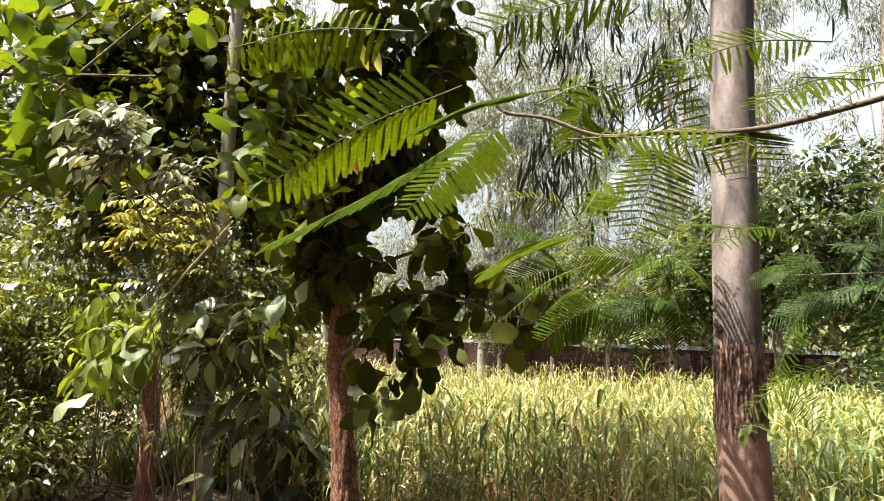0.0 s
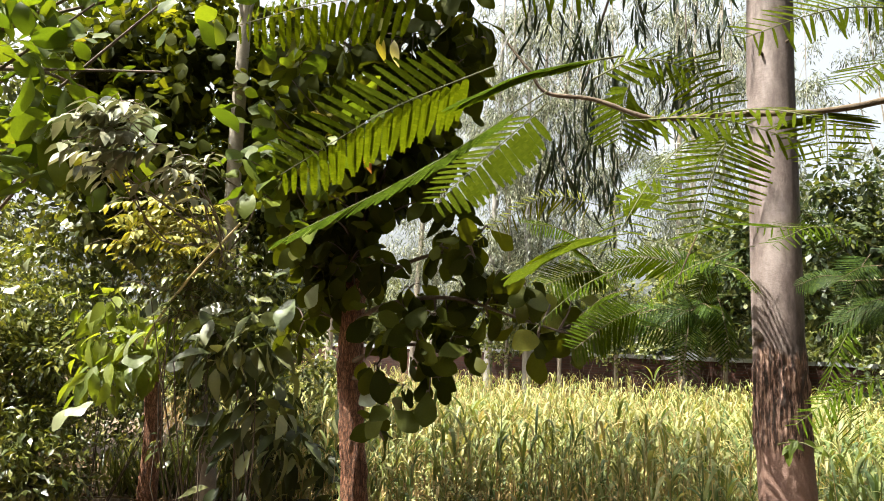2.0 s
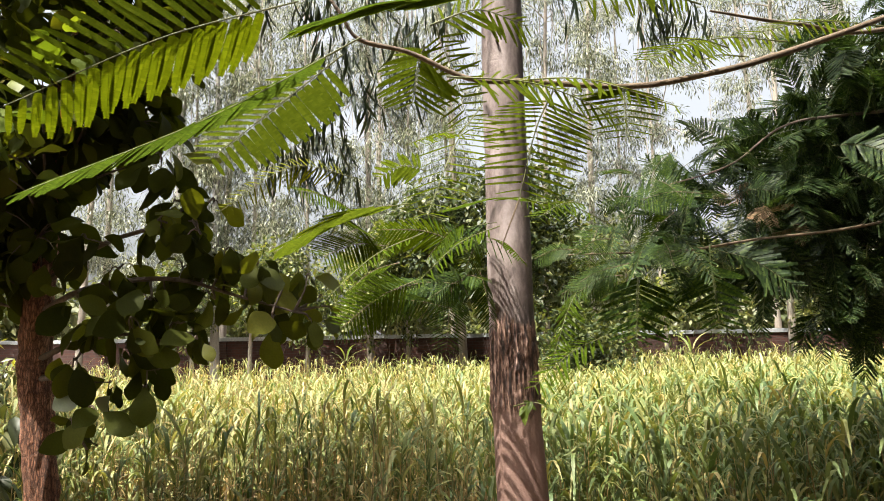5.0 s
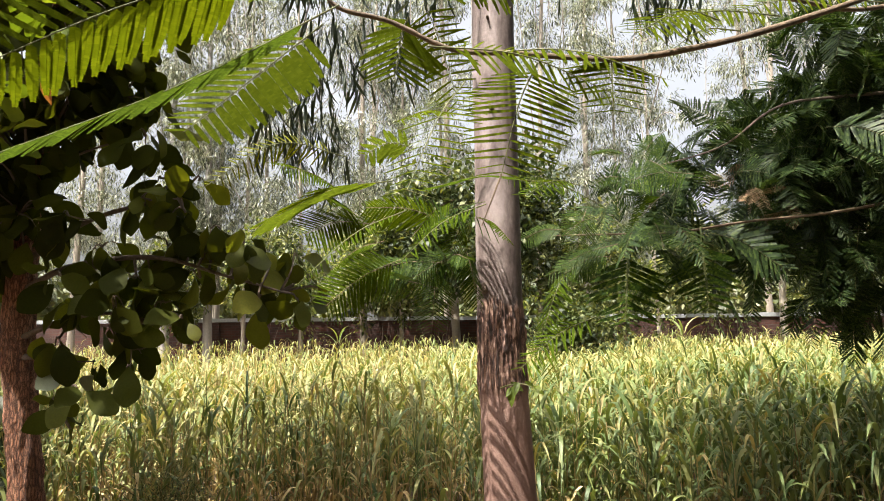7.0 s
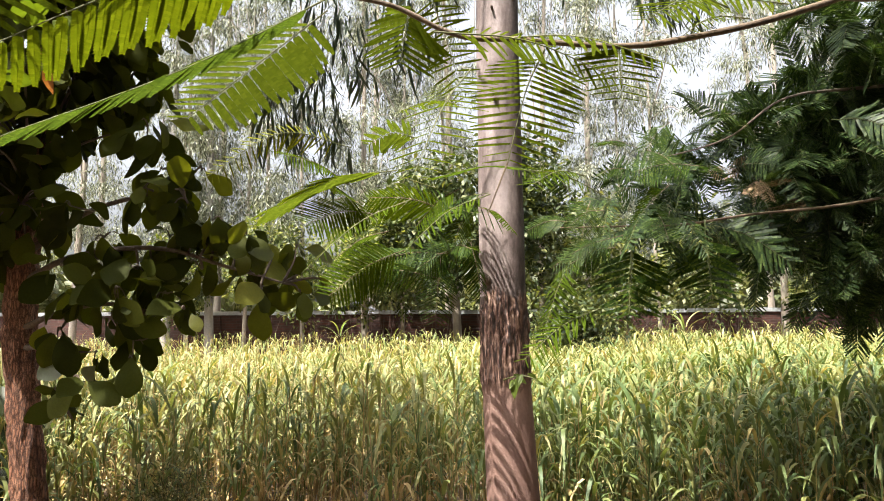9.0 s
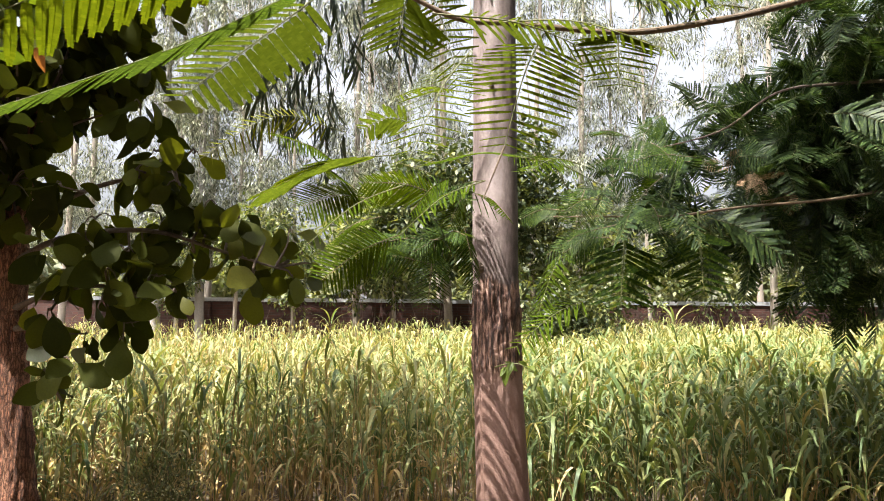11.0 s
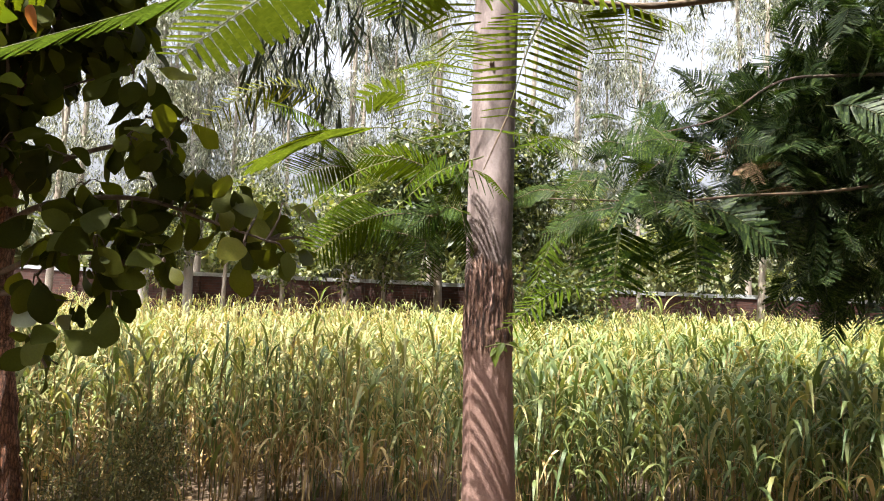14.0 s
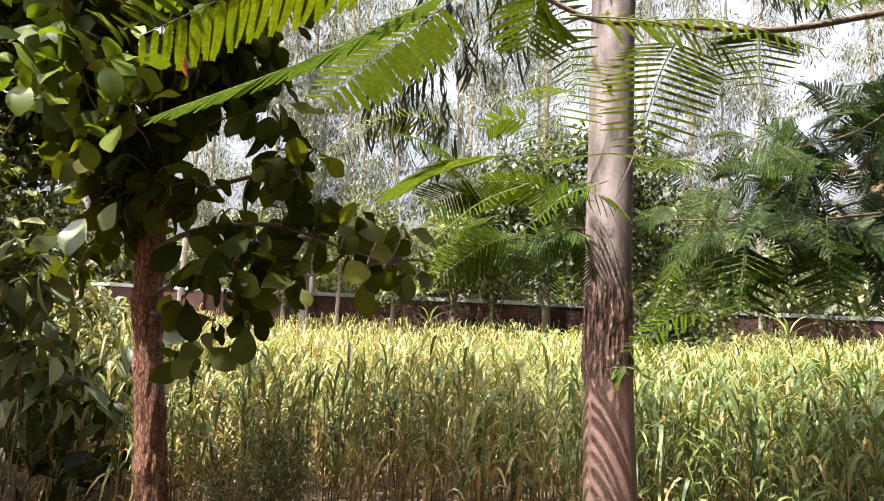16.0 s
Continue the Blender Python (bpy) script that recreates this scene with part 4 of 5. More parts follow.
part("cane", tube(bez([(-2.42, 6.1, 1.25), (-2.19, 5.5, 1.48), (-1.78, 5.1, 1.87), (-1.34, 4.8, 2.24)], 18), [0.012, 0.007], 6), M_CANE, stump, "straight pale cane")
part("crown", tufts(T_LANCE, c, 0.24, 34, 0.2, 0.9), M_LIME, stump)

shrub("vine_thicket", (-2.1, 6.3, 3.6), (1.5, 0.5, 1.4), 130, 30, 0.28, T_OVAL, 0.13, M_BROAD, "dark curtain of climbing leaves among the trees", 8, 0.6)
shrub("climbing_vine", (-1.86, 5.72, 1.5), (0.32, 0.16, 1.1), 60, 30, 0.14, T_SMALL, 0.08, M_BUSH, "leafy vine climbing a slim pale trunk", 6, 0.6, "vine")
tiered("yellow_shrub", (-1.98, 5.45, 2.3), (0.46, 0.3, 0.42), 62, 6, 0.26, 0.085, M_YELLOW, "shrub with small yellowing leaves in tiers", [(-1.95, 5.75, 0.0), (-1.84, 5.95, 1.6)], "shrub")
tiered("green_shrub", (-1.75, 5.35, 1.85), (0.4, 0.25, 0.25), 34, 6, 0.24, 0.085, M_BUSH, "shrub with small green leaves in tiers", [(-1.8, 5.7, 0.0)], "shrub")
shrub("dense_bush", (-3.9, 6.9, 1.5), (1.2, 0.7, 1.05), 190, 44, 0.24, T_SMALL, 0.085, M_BUSH, "dense bush with small dusty green leaves in tiers", 14, 0.15, flat=0.3)
shrub("dense_bush", (-5.6, 7.6, 2.1), (1.3, 0.8, 1.4), 150, 40, 0.26, T_SMALL, 0.1, M_BUSH, "dense bush with small dusty green leaves", 12, 0.2, flat=0.35)
shrub("dense_bush", (-3.55, 6.2, 1.25), (0.7, 0.45, 0.65), 100, 40, 0.2, T_SMALL, 0.085, M_BUSH, "dense bush with small dusty green leaves", 8, 0.15, flat=0.3)
M_SAPLING = leaf_mat("sapling leaf", [(0, (0.014, 0.022, 0.009)), (0.6, (0.038, 0.046, 0.015)), (1, (0.12, 0.125, 0.05))], 0.3, 0.45, (1.4, 1.35, 0.5), 0.5, 0.25, 20)
shrub("leafy_sapling", (-1.3, 5.4, 0.8), (0.26, 0.25, 0.65), 12, 7, 0.2, T_LANCE, 0.2, M_SAPLING, "dark leafy sapling with drooping pointed leaves", 9, 0.9)
shrub("low_bush", (-3.35, 6.0, 0.55), (0.55, 0.4, 0.5), 90, 34, 0.2, T_SMALL, 0.09, M_BUSH, "low bush with small dusty leaves on the litter", 6, 0.2, flat=0.35)
shrub("leafy_sapling", (-0.95, 5.3, 0.65), (0.2, 0.22, 0.5), 7, 8, 0.18, T_LANCE, 0.19, M_SAPLING, "low dark sapling with drooping leaves beside a trunk", 6, 0.9)
shrub("leafy_sapling", (-0.74, 5.2, 0.75), (0.1, 0.15, 0.55), 9, 7, 0.17, T_LANCE, 0.18, M_SAPLING, "slim dark sapling with drooping leaves behind a trunk", 4, 0.9)
shrub("vine_thicket", (-1.6, 6.3, 2.0), (0.75, 0.5, 0.9), 90, 30, 0.22, T_SMALL, 0.09, M_BUSH, "thicket of climbing stems with small leaves", 16, 0.25, flat=0.3)
shrub("vine_thicket", (-3.0, 6.7, 2.7), (0.9, 0.5, 0.6), 80, 26, 0.2, T_OVAL, 0.1, M_BUSH, "thicket of glossy grey-green leaves below a canopy", 10, 0.6)
shrub("low_thicket", (-1.89, 8.58, 1.19), (0.75, 0.45, 0.55), 90, 26, 0.22, T_SMALL, 0.1, M_BUSH, "low thicket of small leaves beside the crop", 10, 0.3, flat=0.4)
shrub("low_thicket", (-5.73, 9.85, 0.75), (1.3, 0.5, 0.65), 110, 26, 0.24, T_SMALL, 0.1, M_BUSH, "low thicket of small leaves on the litter", 10, 0.2, flat=0.4)
shrub("low_thicket", (-4.25, 9.36, 0.75), (1.0, 0.5, 0.65), 110, 26, 0.24, T_SMALL, 0.1, M_BUSH, "low thicket of small leaves on the litter", 10, 0.2, flat=0.4)
# climber leaves whose sunlit look is put into their pale colour
tiered("dusty_climber", (-1.5, 3.6, 2.42), (0.22, 0.12, 0.17), 18, 5, 0.22, 0.105, M_PALE, "climber with drooping leaves in tiers, painted sunlit pale", [(-1.85, 5.9, 2.3)], "vine")
tiered("dusty_climber", (-1.2, 3.75, 2.25), (0.13, 0.12, 0.13), 8, 5, 0.2, 0.09, M_PALE, "climber with drooping leaves in tiers, painted sunlit pale", [(-1.85, 5.9, 2.1)], "vine")
shrub("vine_thicket", (-3.0, 6.5, 3.6), (0.6, 0.4, 1.2), 60, 30, 0.28, T_OVAL, 0.15, M_BROAD, "dark curtain of climbing leaves among the trees", 3, 0.6)
shrub("tall_background_tree", (-6.8, 10.5, 4.4), (2.0, 1.8, 2.6), 170, 50, 0.4, [T_QUAD], 0.14, M_FAR, "bright leafy tree standing in full sun", 12, 0.4, "tree")
shrub("tall_background_tree", (-4.2, 12.0, 4.2), (2.0, 1.5, 3.2), 170, 50, 0.4, [T_QUAD], 0.15, M_MID, "dark leafy tree behind the bushes", 12, 0.4, "tree")
shrub("feathery_weed", (0.1, 4.15, 0.42), (0.17, 0.15, 0.36), 70, 90, 0.12, [T_THIN], 0.03, M_WEED, "soft feathery olive-green weed at the crop's edge", 10, 0.0, "weed")
shrub("feathery_weed", (-0.14, 4.2, 0.32), (0.12, 0.12, 0.26), 36, 90, 0.11, [T_THIN], 0.03, M_WEED, "low feathery olive-green weed at the crop's edge", 7, 0.0, "weed")

# leaves that catch the sun: pale colour and tilt stand in for glints
M_SHINE = leaf_mat("glossy leaf, pale for sun glint", [(0, (0.1, 0.13, 0.06)), (1, (0.2, 0.22, 0.12))], 0.2, 0.38, (1.5, 1.4, 0.5), 0.4, 0.6, 20)
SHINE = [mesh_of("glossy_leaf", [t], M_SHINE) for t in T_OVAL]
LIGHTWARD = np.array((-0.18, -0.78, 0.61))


def shiny_leaves(places, parent, size, spread):
    """Single leaves whose faces lie between the sun and the eye."""
    for k, q in enumerate(places):
        axis = unit(rng.normal(0, 0.35, 3) + np.array([-0.6, -0.3, -0.6]))
        m = frames(np.array([q]), axis[None], unit(LIGHTWARD + rng.normal(0, spread, 3))[None], rng.uniform(0.8, 1.2) * size)
        ob = new("leaf", SHINE[k % 4])
        ob.matrix_basis = to_matrix(m[0])
        hang(ob, parent, "glossy leaf coloured pale for the sun's glint")


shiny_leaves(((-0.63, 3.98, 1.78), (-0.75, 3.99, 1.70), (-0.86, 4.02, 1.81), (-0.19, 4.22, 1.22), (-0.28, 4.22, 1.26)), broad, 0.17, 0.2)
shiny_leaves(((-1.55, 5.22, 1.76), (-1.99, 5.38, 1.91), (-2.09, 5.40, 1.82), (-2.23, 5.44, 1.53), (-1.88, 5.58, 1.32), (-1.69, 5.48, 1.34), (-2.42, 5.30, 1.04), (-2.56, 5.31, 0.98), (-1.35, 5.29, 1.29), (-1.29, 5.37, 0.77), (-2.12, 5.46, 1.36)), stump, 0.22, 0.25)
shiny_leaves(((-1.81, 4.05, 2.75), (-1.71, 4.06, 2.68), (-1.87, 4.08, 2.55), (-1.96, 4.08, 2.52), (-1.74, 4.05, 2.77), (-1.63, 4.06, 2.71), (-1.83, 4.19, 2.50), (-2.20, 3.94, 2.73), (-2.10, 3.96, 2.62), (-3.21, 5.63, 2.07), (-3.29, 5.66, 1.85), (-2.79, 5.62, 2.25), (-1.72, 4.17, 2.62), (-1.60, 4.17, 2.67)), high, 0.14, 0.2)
for q, c in (((-0.40, 3.83, 2.45), (0.4, 0.16, 0.06)), ((-0.28, 3.22, 2.78), (0.34, 0.3, 0.05)), ((-0.22, 3.22, 2.76), (0.4, 0.38, 0.22))):
    old = leaf_mat("yellowed leaf", [(0, c), (1, c)], 0.45, 0.5, (1.2, 1.1, 0.5), 0.4, 0.4, 30)
    ob = new("leaf", mesh_of("yellowed_leaf", [T_LANCE[1]], old))
    ob.matrix_basis = to_matrix(frames(np.array([q]), np.array([(0.05, 0.0, -1.0)]), np.array([(-0.3, -0.9, 0.1)]), 0.11)[0])
    hang(ob, broad, "yellowed hanging leaf")
part("twig", tube(bez([(-0.42, 4.4, 3.1), (-0.3, 3.8, 3.05), (-0.25, 3.22, 2.79)], 10), [0.008, 0.002], 5), M_DARKBARK, broad)


# tall single grasses above the crop
def tall_grass(at, height, spread, label):
    """A tuft of tall arching blades on thin stalks."""
    t = thing("tall_grass", (at[0], at[1], 0), label, "grass")
    for k in range(5):
        a = k * 1.26 + rng.uniform(-0.3, 0.3)
        h = height * rng.uniform(0.8, 1.0)
        o = np.array([math.cos(a), math.sin(a), 0])
        foot = np.array([at[0], at[1], -0.02]) + 0.05 * o
        part("stalk", tube(bez([foot, foot + [0, 0, h * 0.5] + 0.03 * o, foot + [0, 0, h * 0.85] + 0.1 * spread * o], 8), [0.007, 0.003], 5), M_BLADE, t)
        v, f = blade_tpl([0.012, 0.03, 0.034, 0.03, 0.022, 0.012, 0.002], 0.9, 0.3)
        for j in range(2):
            m = frames((foot + np.array([0, 0, h * (0.6 + 0.2 * j)]))[None], (o * spread * (0.5 if j else 0.8) + np.array([0, 0, 1.0]))[None], (np.array([0, 0, 0.6]) - o)[None], h * 0.42)
            part("blade", [stamp((v, f), m)], M_BLADE, t)


tall_grass((4.20, 3.66), 1.02, 0.6, "tuft of tall grass with dark green blades above the crop")
tall_grass((10.49, 11.90), 1.75, 0.6, "tuft of tall grass with pale arching tops above the crop")
tall_grass((4.82, 17.89), 1.75, 0.6, "tuft of tall grass with pale arching tops above the crop")
tall_grass((2.56, 4.66), 1.08, 0.6, "tuft of tall grass with dark green blades above the crop")
tall_grass((0.20, 7.31), 1.20, 0.6, "tuft of tall grass with green blades above the crop")

# ---- the feathery-leaved tree whose boughs reach past the camera ----
feather = thing("feathery_tree", (5.3, 2.3, 0), "feathery-leaved tree with long thin boughs and fern-like leaves", "tree")
trunk_line = bez([(5.3, 2.3, -0.1), (5.25, 2.35, 1.2), (5.1, 2.5, 2.4), (5.0, 2.6, 4.2)], 40)
part("trunk", tube(trunk_line, [0.09, 0.075, 0.03], 14, 0.08), M_DARKBARK, feather)
PINNA, PINNA_NARROW = mesh_of("pinna", [T_PINNA], M_FROND), mesh_of("pinna", [T_PINNA_NARROW], M_FROND)
counted = [0]


def frond(base, tip, normal, plen, pairs, sag=0.03, single=True, mat=None, tpl=None, chunks=None, fold=(0.15, 0.15), lean=62, slim=False, narrow=False):
    """A fern-like leaf: a rachis with pairs of comb-like pinnae."""
    base, tip, normal = np.array(base, float), np.array(tip, float), unit(normal)
    mid = (base + tip) / 2 + np.array([0, 0, sag])
    line = bez([base, mid, tip], 14)
    u = np.linspace(0.14, 0.985, pairs)
    at = np.stack([np.interp(u, np.linspace(0, 1, 14), line[:, k]) for k in range(3)], 1)
    tan = unit(np.gradient(at, axis=0))
    nn = unit(normal - (tan * normal).sum(1, keepdims=True) * tan)
    side = np.cross(tan, nn)
    size = plen * (0.62 + 0.42 * np.sin(np.pi * np.clip(u, 0, 1) ** 0.8)) * np.where(u > 0.93, 0.75, 1)
    P, A, N, S = [], [], [], []
    for k in (-1, 1):
        w = radians(lean[0 if k < 0 else 1] if isinstance(lean, tuple) else lean) + rng.normal(0, 0.03 if single else 0.12, pairs)[:, None]
        f = fold[0] if k < 0 else fold[1]
        d = np.cos(w) * tan + np.sin(w) * (math.cos(f) * k * side - math.sin(f) * nn)
        P.append(at)
        A.append(d)
        N.append(math.cos(f) * nn + k * math.sin(f) * side + rng.normal(0, 0.13, at.shape))
        S.append(size * rng.uniform(0.93 if single else 0.76, 1.07, pairs))
    F = frames(np.concatenate(P), np.concatenate(A), np.concatenate(N), np.concatenate(S))
    if chunks is not None:
        chunks[0].extend(tube(line, [0.0014, 0.0007], 4))
        chunks[1].append(stamp(tpl or T_PINNA_FAR, F))
        return
    f = part("frond", tube(line, [0.002, 0.0009], 5), M_TWIG_GREEN, feather, "fern-like leaf with a thin green stalk")
    if single and not tpl and counted[0] + len(F) <= 330:
        counted[0] += len(F)
        for k, m in enumerate(F):
            ob = new("pinna", PINNA_NARROW if slim or narrow and k >= pairs else PINNA)
            ob.matrix_basis = to_matrix(m)
            hang(ob, f)
    else:
        tagged(part("pinnae", [stamp(tpl or (T_PINNA_SLIM if slim else T_PINNA), F)], mat or M_FROND, f), kind="stuff")


# boughs
part("bough", tube(bez([(2.30, 1.89, 2.51), (1.31, 1.74, 2.08), (0.98, 1.73, 1.96), (0.82, 1.77, 1.93), (0.63, 1.84, 1.94), (0.51, 1.87, 1.94), (0.39, 1.90, 1.99), (0.29, 1.92, 2.01), (0.25, 1.92, 2.06), (0.20, 1.93, 2.13)], 60), [0.0085, 0.006, 0.005, 0.0028], 7, 0.2, 40.0), M_TWIG, feather)  # near bough
part("bough", tube(bez([(3.84, 2.80, 2.10), (3.12, 2.92, 1.95), (2.62, 3.05, 1.89), (2.23, 3.12, 1.83), (1.84, 3.19, 1.81), (1.58, 3.25, 1.80)], 36), [0.008, 0.006, 0.003], 7, 0.15, 30.0), M_TWIG, feather)  # low twig
part("bough", tube(bez([(4.18, 2.79, 2.69), (3.29, 2.98, 2.57), (2.81, 3.00, 2.46), (2.41, 2.99, 2.22), (2.04, 3.06, 2.10)], 30), [0.011, 0.006, 0.003], 7, 0.15, 30.0), M_DARKBARK, feather)  # mid bough
part("bough", tube(bez([(4.07, 2.55, 3.23), (2.29, 2.12, 2.48), (1.65, 1.99, 2.32), (1.27, 1.95, 2.27)], 24), [0.012, 0.007, 0.003], 7, 0.15, 30.0), M_TWIG, feather)  # upper bough
frond((0.18, 1.98, 2.10), (-0.33, 2.06, 1.84), (0.12, -0.95, -0.12), 0.135, 20, 0.025, fold=(0.6, 0.15), lean=58, narrow=True)  # broad bright leaf
frond((0.07, 1.74, 2.13), (-0.46, 2.02, 2.20), (0.21, -0.92, -0.33), 0.1, 20, fold=(0.2, 0.9), lean=66, narrow=True)  # upper bright leaf
frond((0.315, 2.13, 2.07), (0.035, 2.19, 1.81), (-0.42, -0.85, 0.3), 0.112, 17, 0.0, fold=(0.05, 0.1), lean=(84, 50), narrow=True)  # bright leaf
frond((0.29, 1.91, 2.01), (-0.26, 1.84, 1.64), (-0.42, -0.45, 0.79), 0.085, 34, -0.02, lean=28, tpl=T_PINNA, mat=M_FROND_MID)  # edge-on leaf
frond((0.37, 1.52, 1.915), (0.10, 1.57, 1.845), (-0.3, -0.25, 0.92), 0.09, 22, 0.015, lean=30, tpl=T_PINNA, mat=M_FROND_MID)  # edge-on leaf
frond((0.63, 2.54, 1.825), (0.28, 2.59, 1.695), (-0.28, -0.36, 0.89), 0.125, 28, 0.03, lean=26, tpl=T_PINNA)  # edge-on leaf
frond((0.525, 2.14, 2.13), (0.51, 2.19, 2.0), (-0.5, -0.75, 0.43), 0.125, 15, tpl=T_PINNA_SLIM, lean=66)  # fan below the bough
frond((0.65, 1.78, 1.90), (0.58, 1.81, 1.68), (-0.62, -0.62, 0.48), 0.118, 17, tpl=T_PINNA_FINE, lean=80, fold=(0.05, 0.05))  # hanging by the trunk
part("twig", tube(bez([(0.58, 1.81, 1.68), (0.54, 1.82, 1.58)], 8), [0.002, 0.0012], 5), M_TWIG, feather)
frond((0.82, 1.77, 1.93), (0.82, 1.77, 1.82), (-0.32, -0.95, 0.05), 0.09, 12, tpl=T_PINNA_FINE, lean=83)  # hanging
frond((0.58, 1.86, 1.94), (0.81, 1.61, 1.83), (-0.20, -0.51, 0.83), 0.07, 18, single=False, tpl=T_PINNA_NARROW)  # band
frond((1.20, 1.78, 2.06), (1.03, 1.84, 2.0), (-0.2, -0.35, 0.9), 0.06, 13, single=False, tpl=T_PINNA_FINE, lean=70)  # sky comb
frond((1.37, 1.81, 2.14), (0.92, 1.81, 2.02), (-0.20, -0.61, 0.77), 0.08, 18, single=False, tpl=T_PINNA_NARROW)  # top right
frond((1.80, 1.82, 2.26), (1.25, 1.86, 2.15), (-0.19, -0.66, 0.73), 0.08, 18, single=False, tpl=T_PINNA_NARROW)  # top right
frond((0.98, 1.70, 2.11), (0.59, 1.60, 1.99), (0.04, -0.85, 0.53), 0.08, 18, single=False, tpl=T_PINNA_NARROW)  # right edge at start
frond((0.59, 1.67, 2.19), (0.20, 1.58, 2.04), (0.09, -0.94, 0.31), 0.09, 18, single=False, tpl=T_PINNA_NARROW)  # top at start
frond((1.06, 1.71, 2.03), (0.77, 1.62, 1.92), (-0.11, -0.60, 0.79), 0.08, 16, single=False, tpl=T_PINNA_NARROW)  # right at start
frond((0.35, 1.70, 1.95), (0.52, 1.66, 1.96), (-0.27, -0.79, 0.55), 0.075, 12, single=False, tpl=T_PINNA_NARROW)  # right at start
frond((0.43, 1.81, 1.91), (0.79, 1.73, 1.84), (-0.04, -0.74, 0.67), 0.08, 18, single=False, tpl=T_PINNA_NARROW)  # above trunk
frond((0.59, 2.33, 1.70), (0.30, 2.29, 1.50), (-0.42, -0.15, 0.9), 0.06, 20, single=False, slim=True, mat=M_FROND_MID)  # mid lower
frond((0.87, 2.42, 1.75), (0.62, 2.46, 1.58), (-0.4, -0.2, 0.9), 0.08, 18, single=False, slim=True, mat=M_FROND_MID)  # mid lower
frond((0.68, 3.16, 2.05), (0.16, 3.22, 1.90), (-0.27, -0.75, 0.60), 0.085, 24, 0.11, single=False, slim=True, mat=M_FROND_PALE, fold=(0.9, 0.2), lean=66)  # pale arching
frond((0.82, 2.85, 2.02), (0.67, 2.92, 2.00), (-0.44, -0.75, 0.48), 0.09, 11, single=False, tpl=T_PINNA)  # pale
frond((1.12, 2.51, 1.85), (0.78, 2.61, 1.83), (-0.2, -0.2, 0.95), 0.07, 22, tpl=T_PINNA, lean=24, mat=M_FROND_MID)  # edge-on across the trunk
frond((1.23, 2.46, 1.84), (0.97, 2.37, 1.77), (-0.11, -0.40, 0.91), 0.08, 12, single=False, slim=True, mat=M_FROND_MID)  # right of trunk
frond((1.41, 2.61, 1.82), (0.97, 2.47, 1.84), (0.20, -0.54, 0.82), 0.08, 16, single=False, slim=True, mat=M_FROND_MID)  # right of trunk
frond((1.60, 2.90, 1.44), (1.29, 2.96, 1.25), (-0.52, -0.37, 0.77), 0.11, 16, single=False, slim=True, mat=M_FROND_MID)  # low right of trunk
frond((1.56, 3.01, 1.65), (1.41, 3.00, 1.36), (-0.89, -0.01, 0.45), 0.12, 16, single=False, slim=True, mat=M_FROND_MID)  # low right of trunk
for b, t, pl in (((1.97, 3.13, 1.80), (1.90, 3.10, 1.42), 0.2), ((2.33, 3.07, 1.85), (2.31, 3.03, 1.48), 0.18)):
    b, t = np.array(b), np.array(t)
    part("leaf_stalk", tube(bez([b, b + (t - b) * 0.25 + [-0.006, 0, 0], b + (t - b) * 0.62], 10), [0.0042, 0.003], 6), M_STALK, feather, "pale green leaf stalk")
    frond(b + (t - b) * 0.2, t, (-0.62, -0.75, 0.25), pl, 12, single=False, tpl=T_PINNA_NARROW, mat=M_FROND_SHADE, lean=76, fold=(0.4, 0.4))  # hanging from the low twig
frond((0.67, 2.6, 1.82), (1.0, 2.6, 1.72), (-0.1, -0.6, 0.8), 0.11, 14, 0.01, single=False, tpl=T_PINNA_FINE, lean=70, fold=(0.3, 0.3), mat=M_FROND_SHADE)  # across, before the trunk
frond((0.67, 2.136, 1.99), (0.43, 1.92, 1.66), (-0.55, -0.55, 0.6), 0.1, 17, tpl=T_PINNA_FINE, lean=78, fold=(0.1, 0.1))  # hanging beside the trunk
frond((1.62, 3.41, 1.34), (1.80, 3.47, 1.17), (-0.3, -0.85, 0.4), 0.1, 13, single=False, tpl=T_PINNA_FINE, lean=74)  # low beside the trunk
frond((0.98, 3.12, 2.72), (1.16, 3.17, 2.3), (-0.5, -0.5, 0.7), 0.13, 17, single=False, tpl=T_PINNA_GAP, lean=80)  # added sunward of the upper trunk to cast comb shadows
frond((1.12, 3.1, 2.25), (0.86, 3.12, 2.2), (-0.3, -0.25, 0.9), 0.12, 14, single=False, tpl=T_PINNA_GAP, lean=82)  # added sunward of the upper trunk, for more comb shadows
# fronds added towards the sun to stripe the lower trunk with shade
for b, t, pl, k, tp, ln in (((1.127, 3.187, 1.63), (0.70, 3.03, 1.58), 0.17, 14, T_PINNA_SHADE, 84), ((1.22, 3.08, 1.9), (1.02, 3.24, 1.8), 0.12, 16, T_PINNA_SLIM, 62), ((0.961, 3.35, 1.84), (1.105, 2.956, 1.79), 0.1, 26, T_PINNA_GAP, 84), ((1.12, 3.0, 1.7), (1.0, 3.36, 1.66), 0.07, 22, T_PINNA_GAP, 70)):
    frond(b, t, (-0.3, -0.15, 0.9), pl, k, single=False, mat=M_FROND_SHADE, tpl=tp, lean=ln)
sticks, combs, light_combs = [], [], []
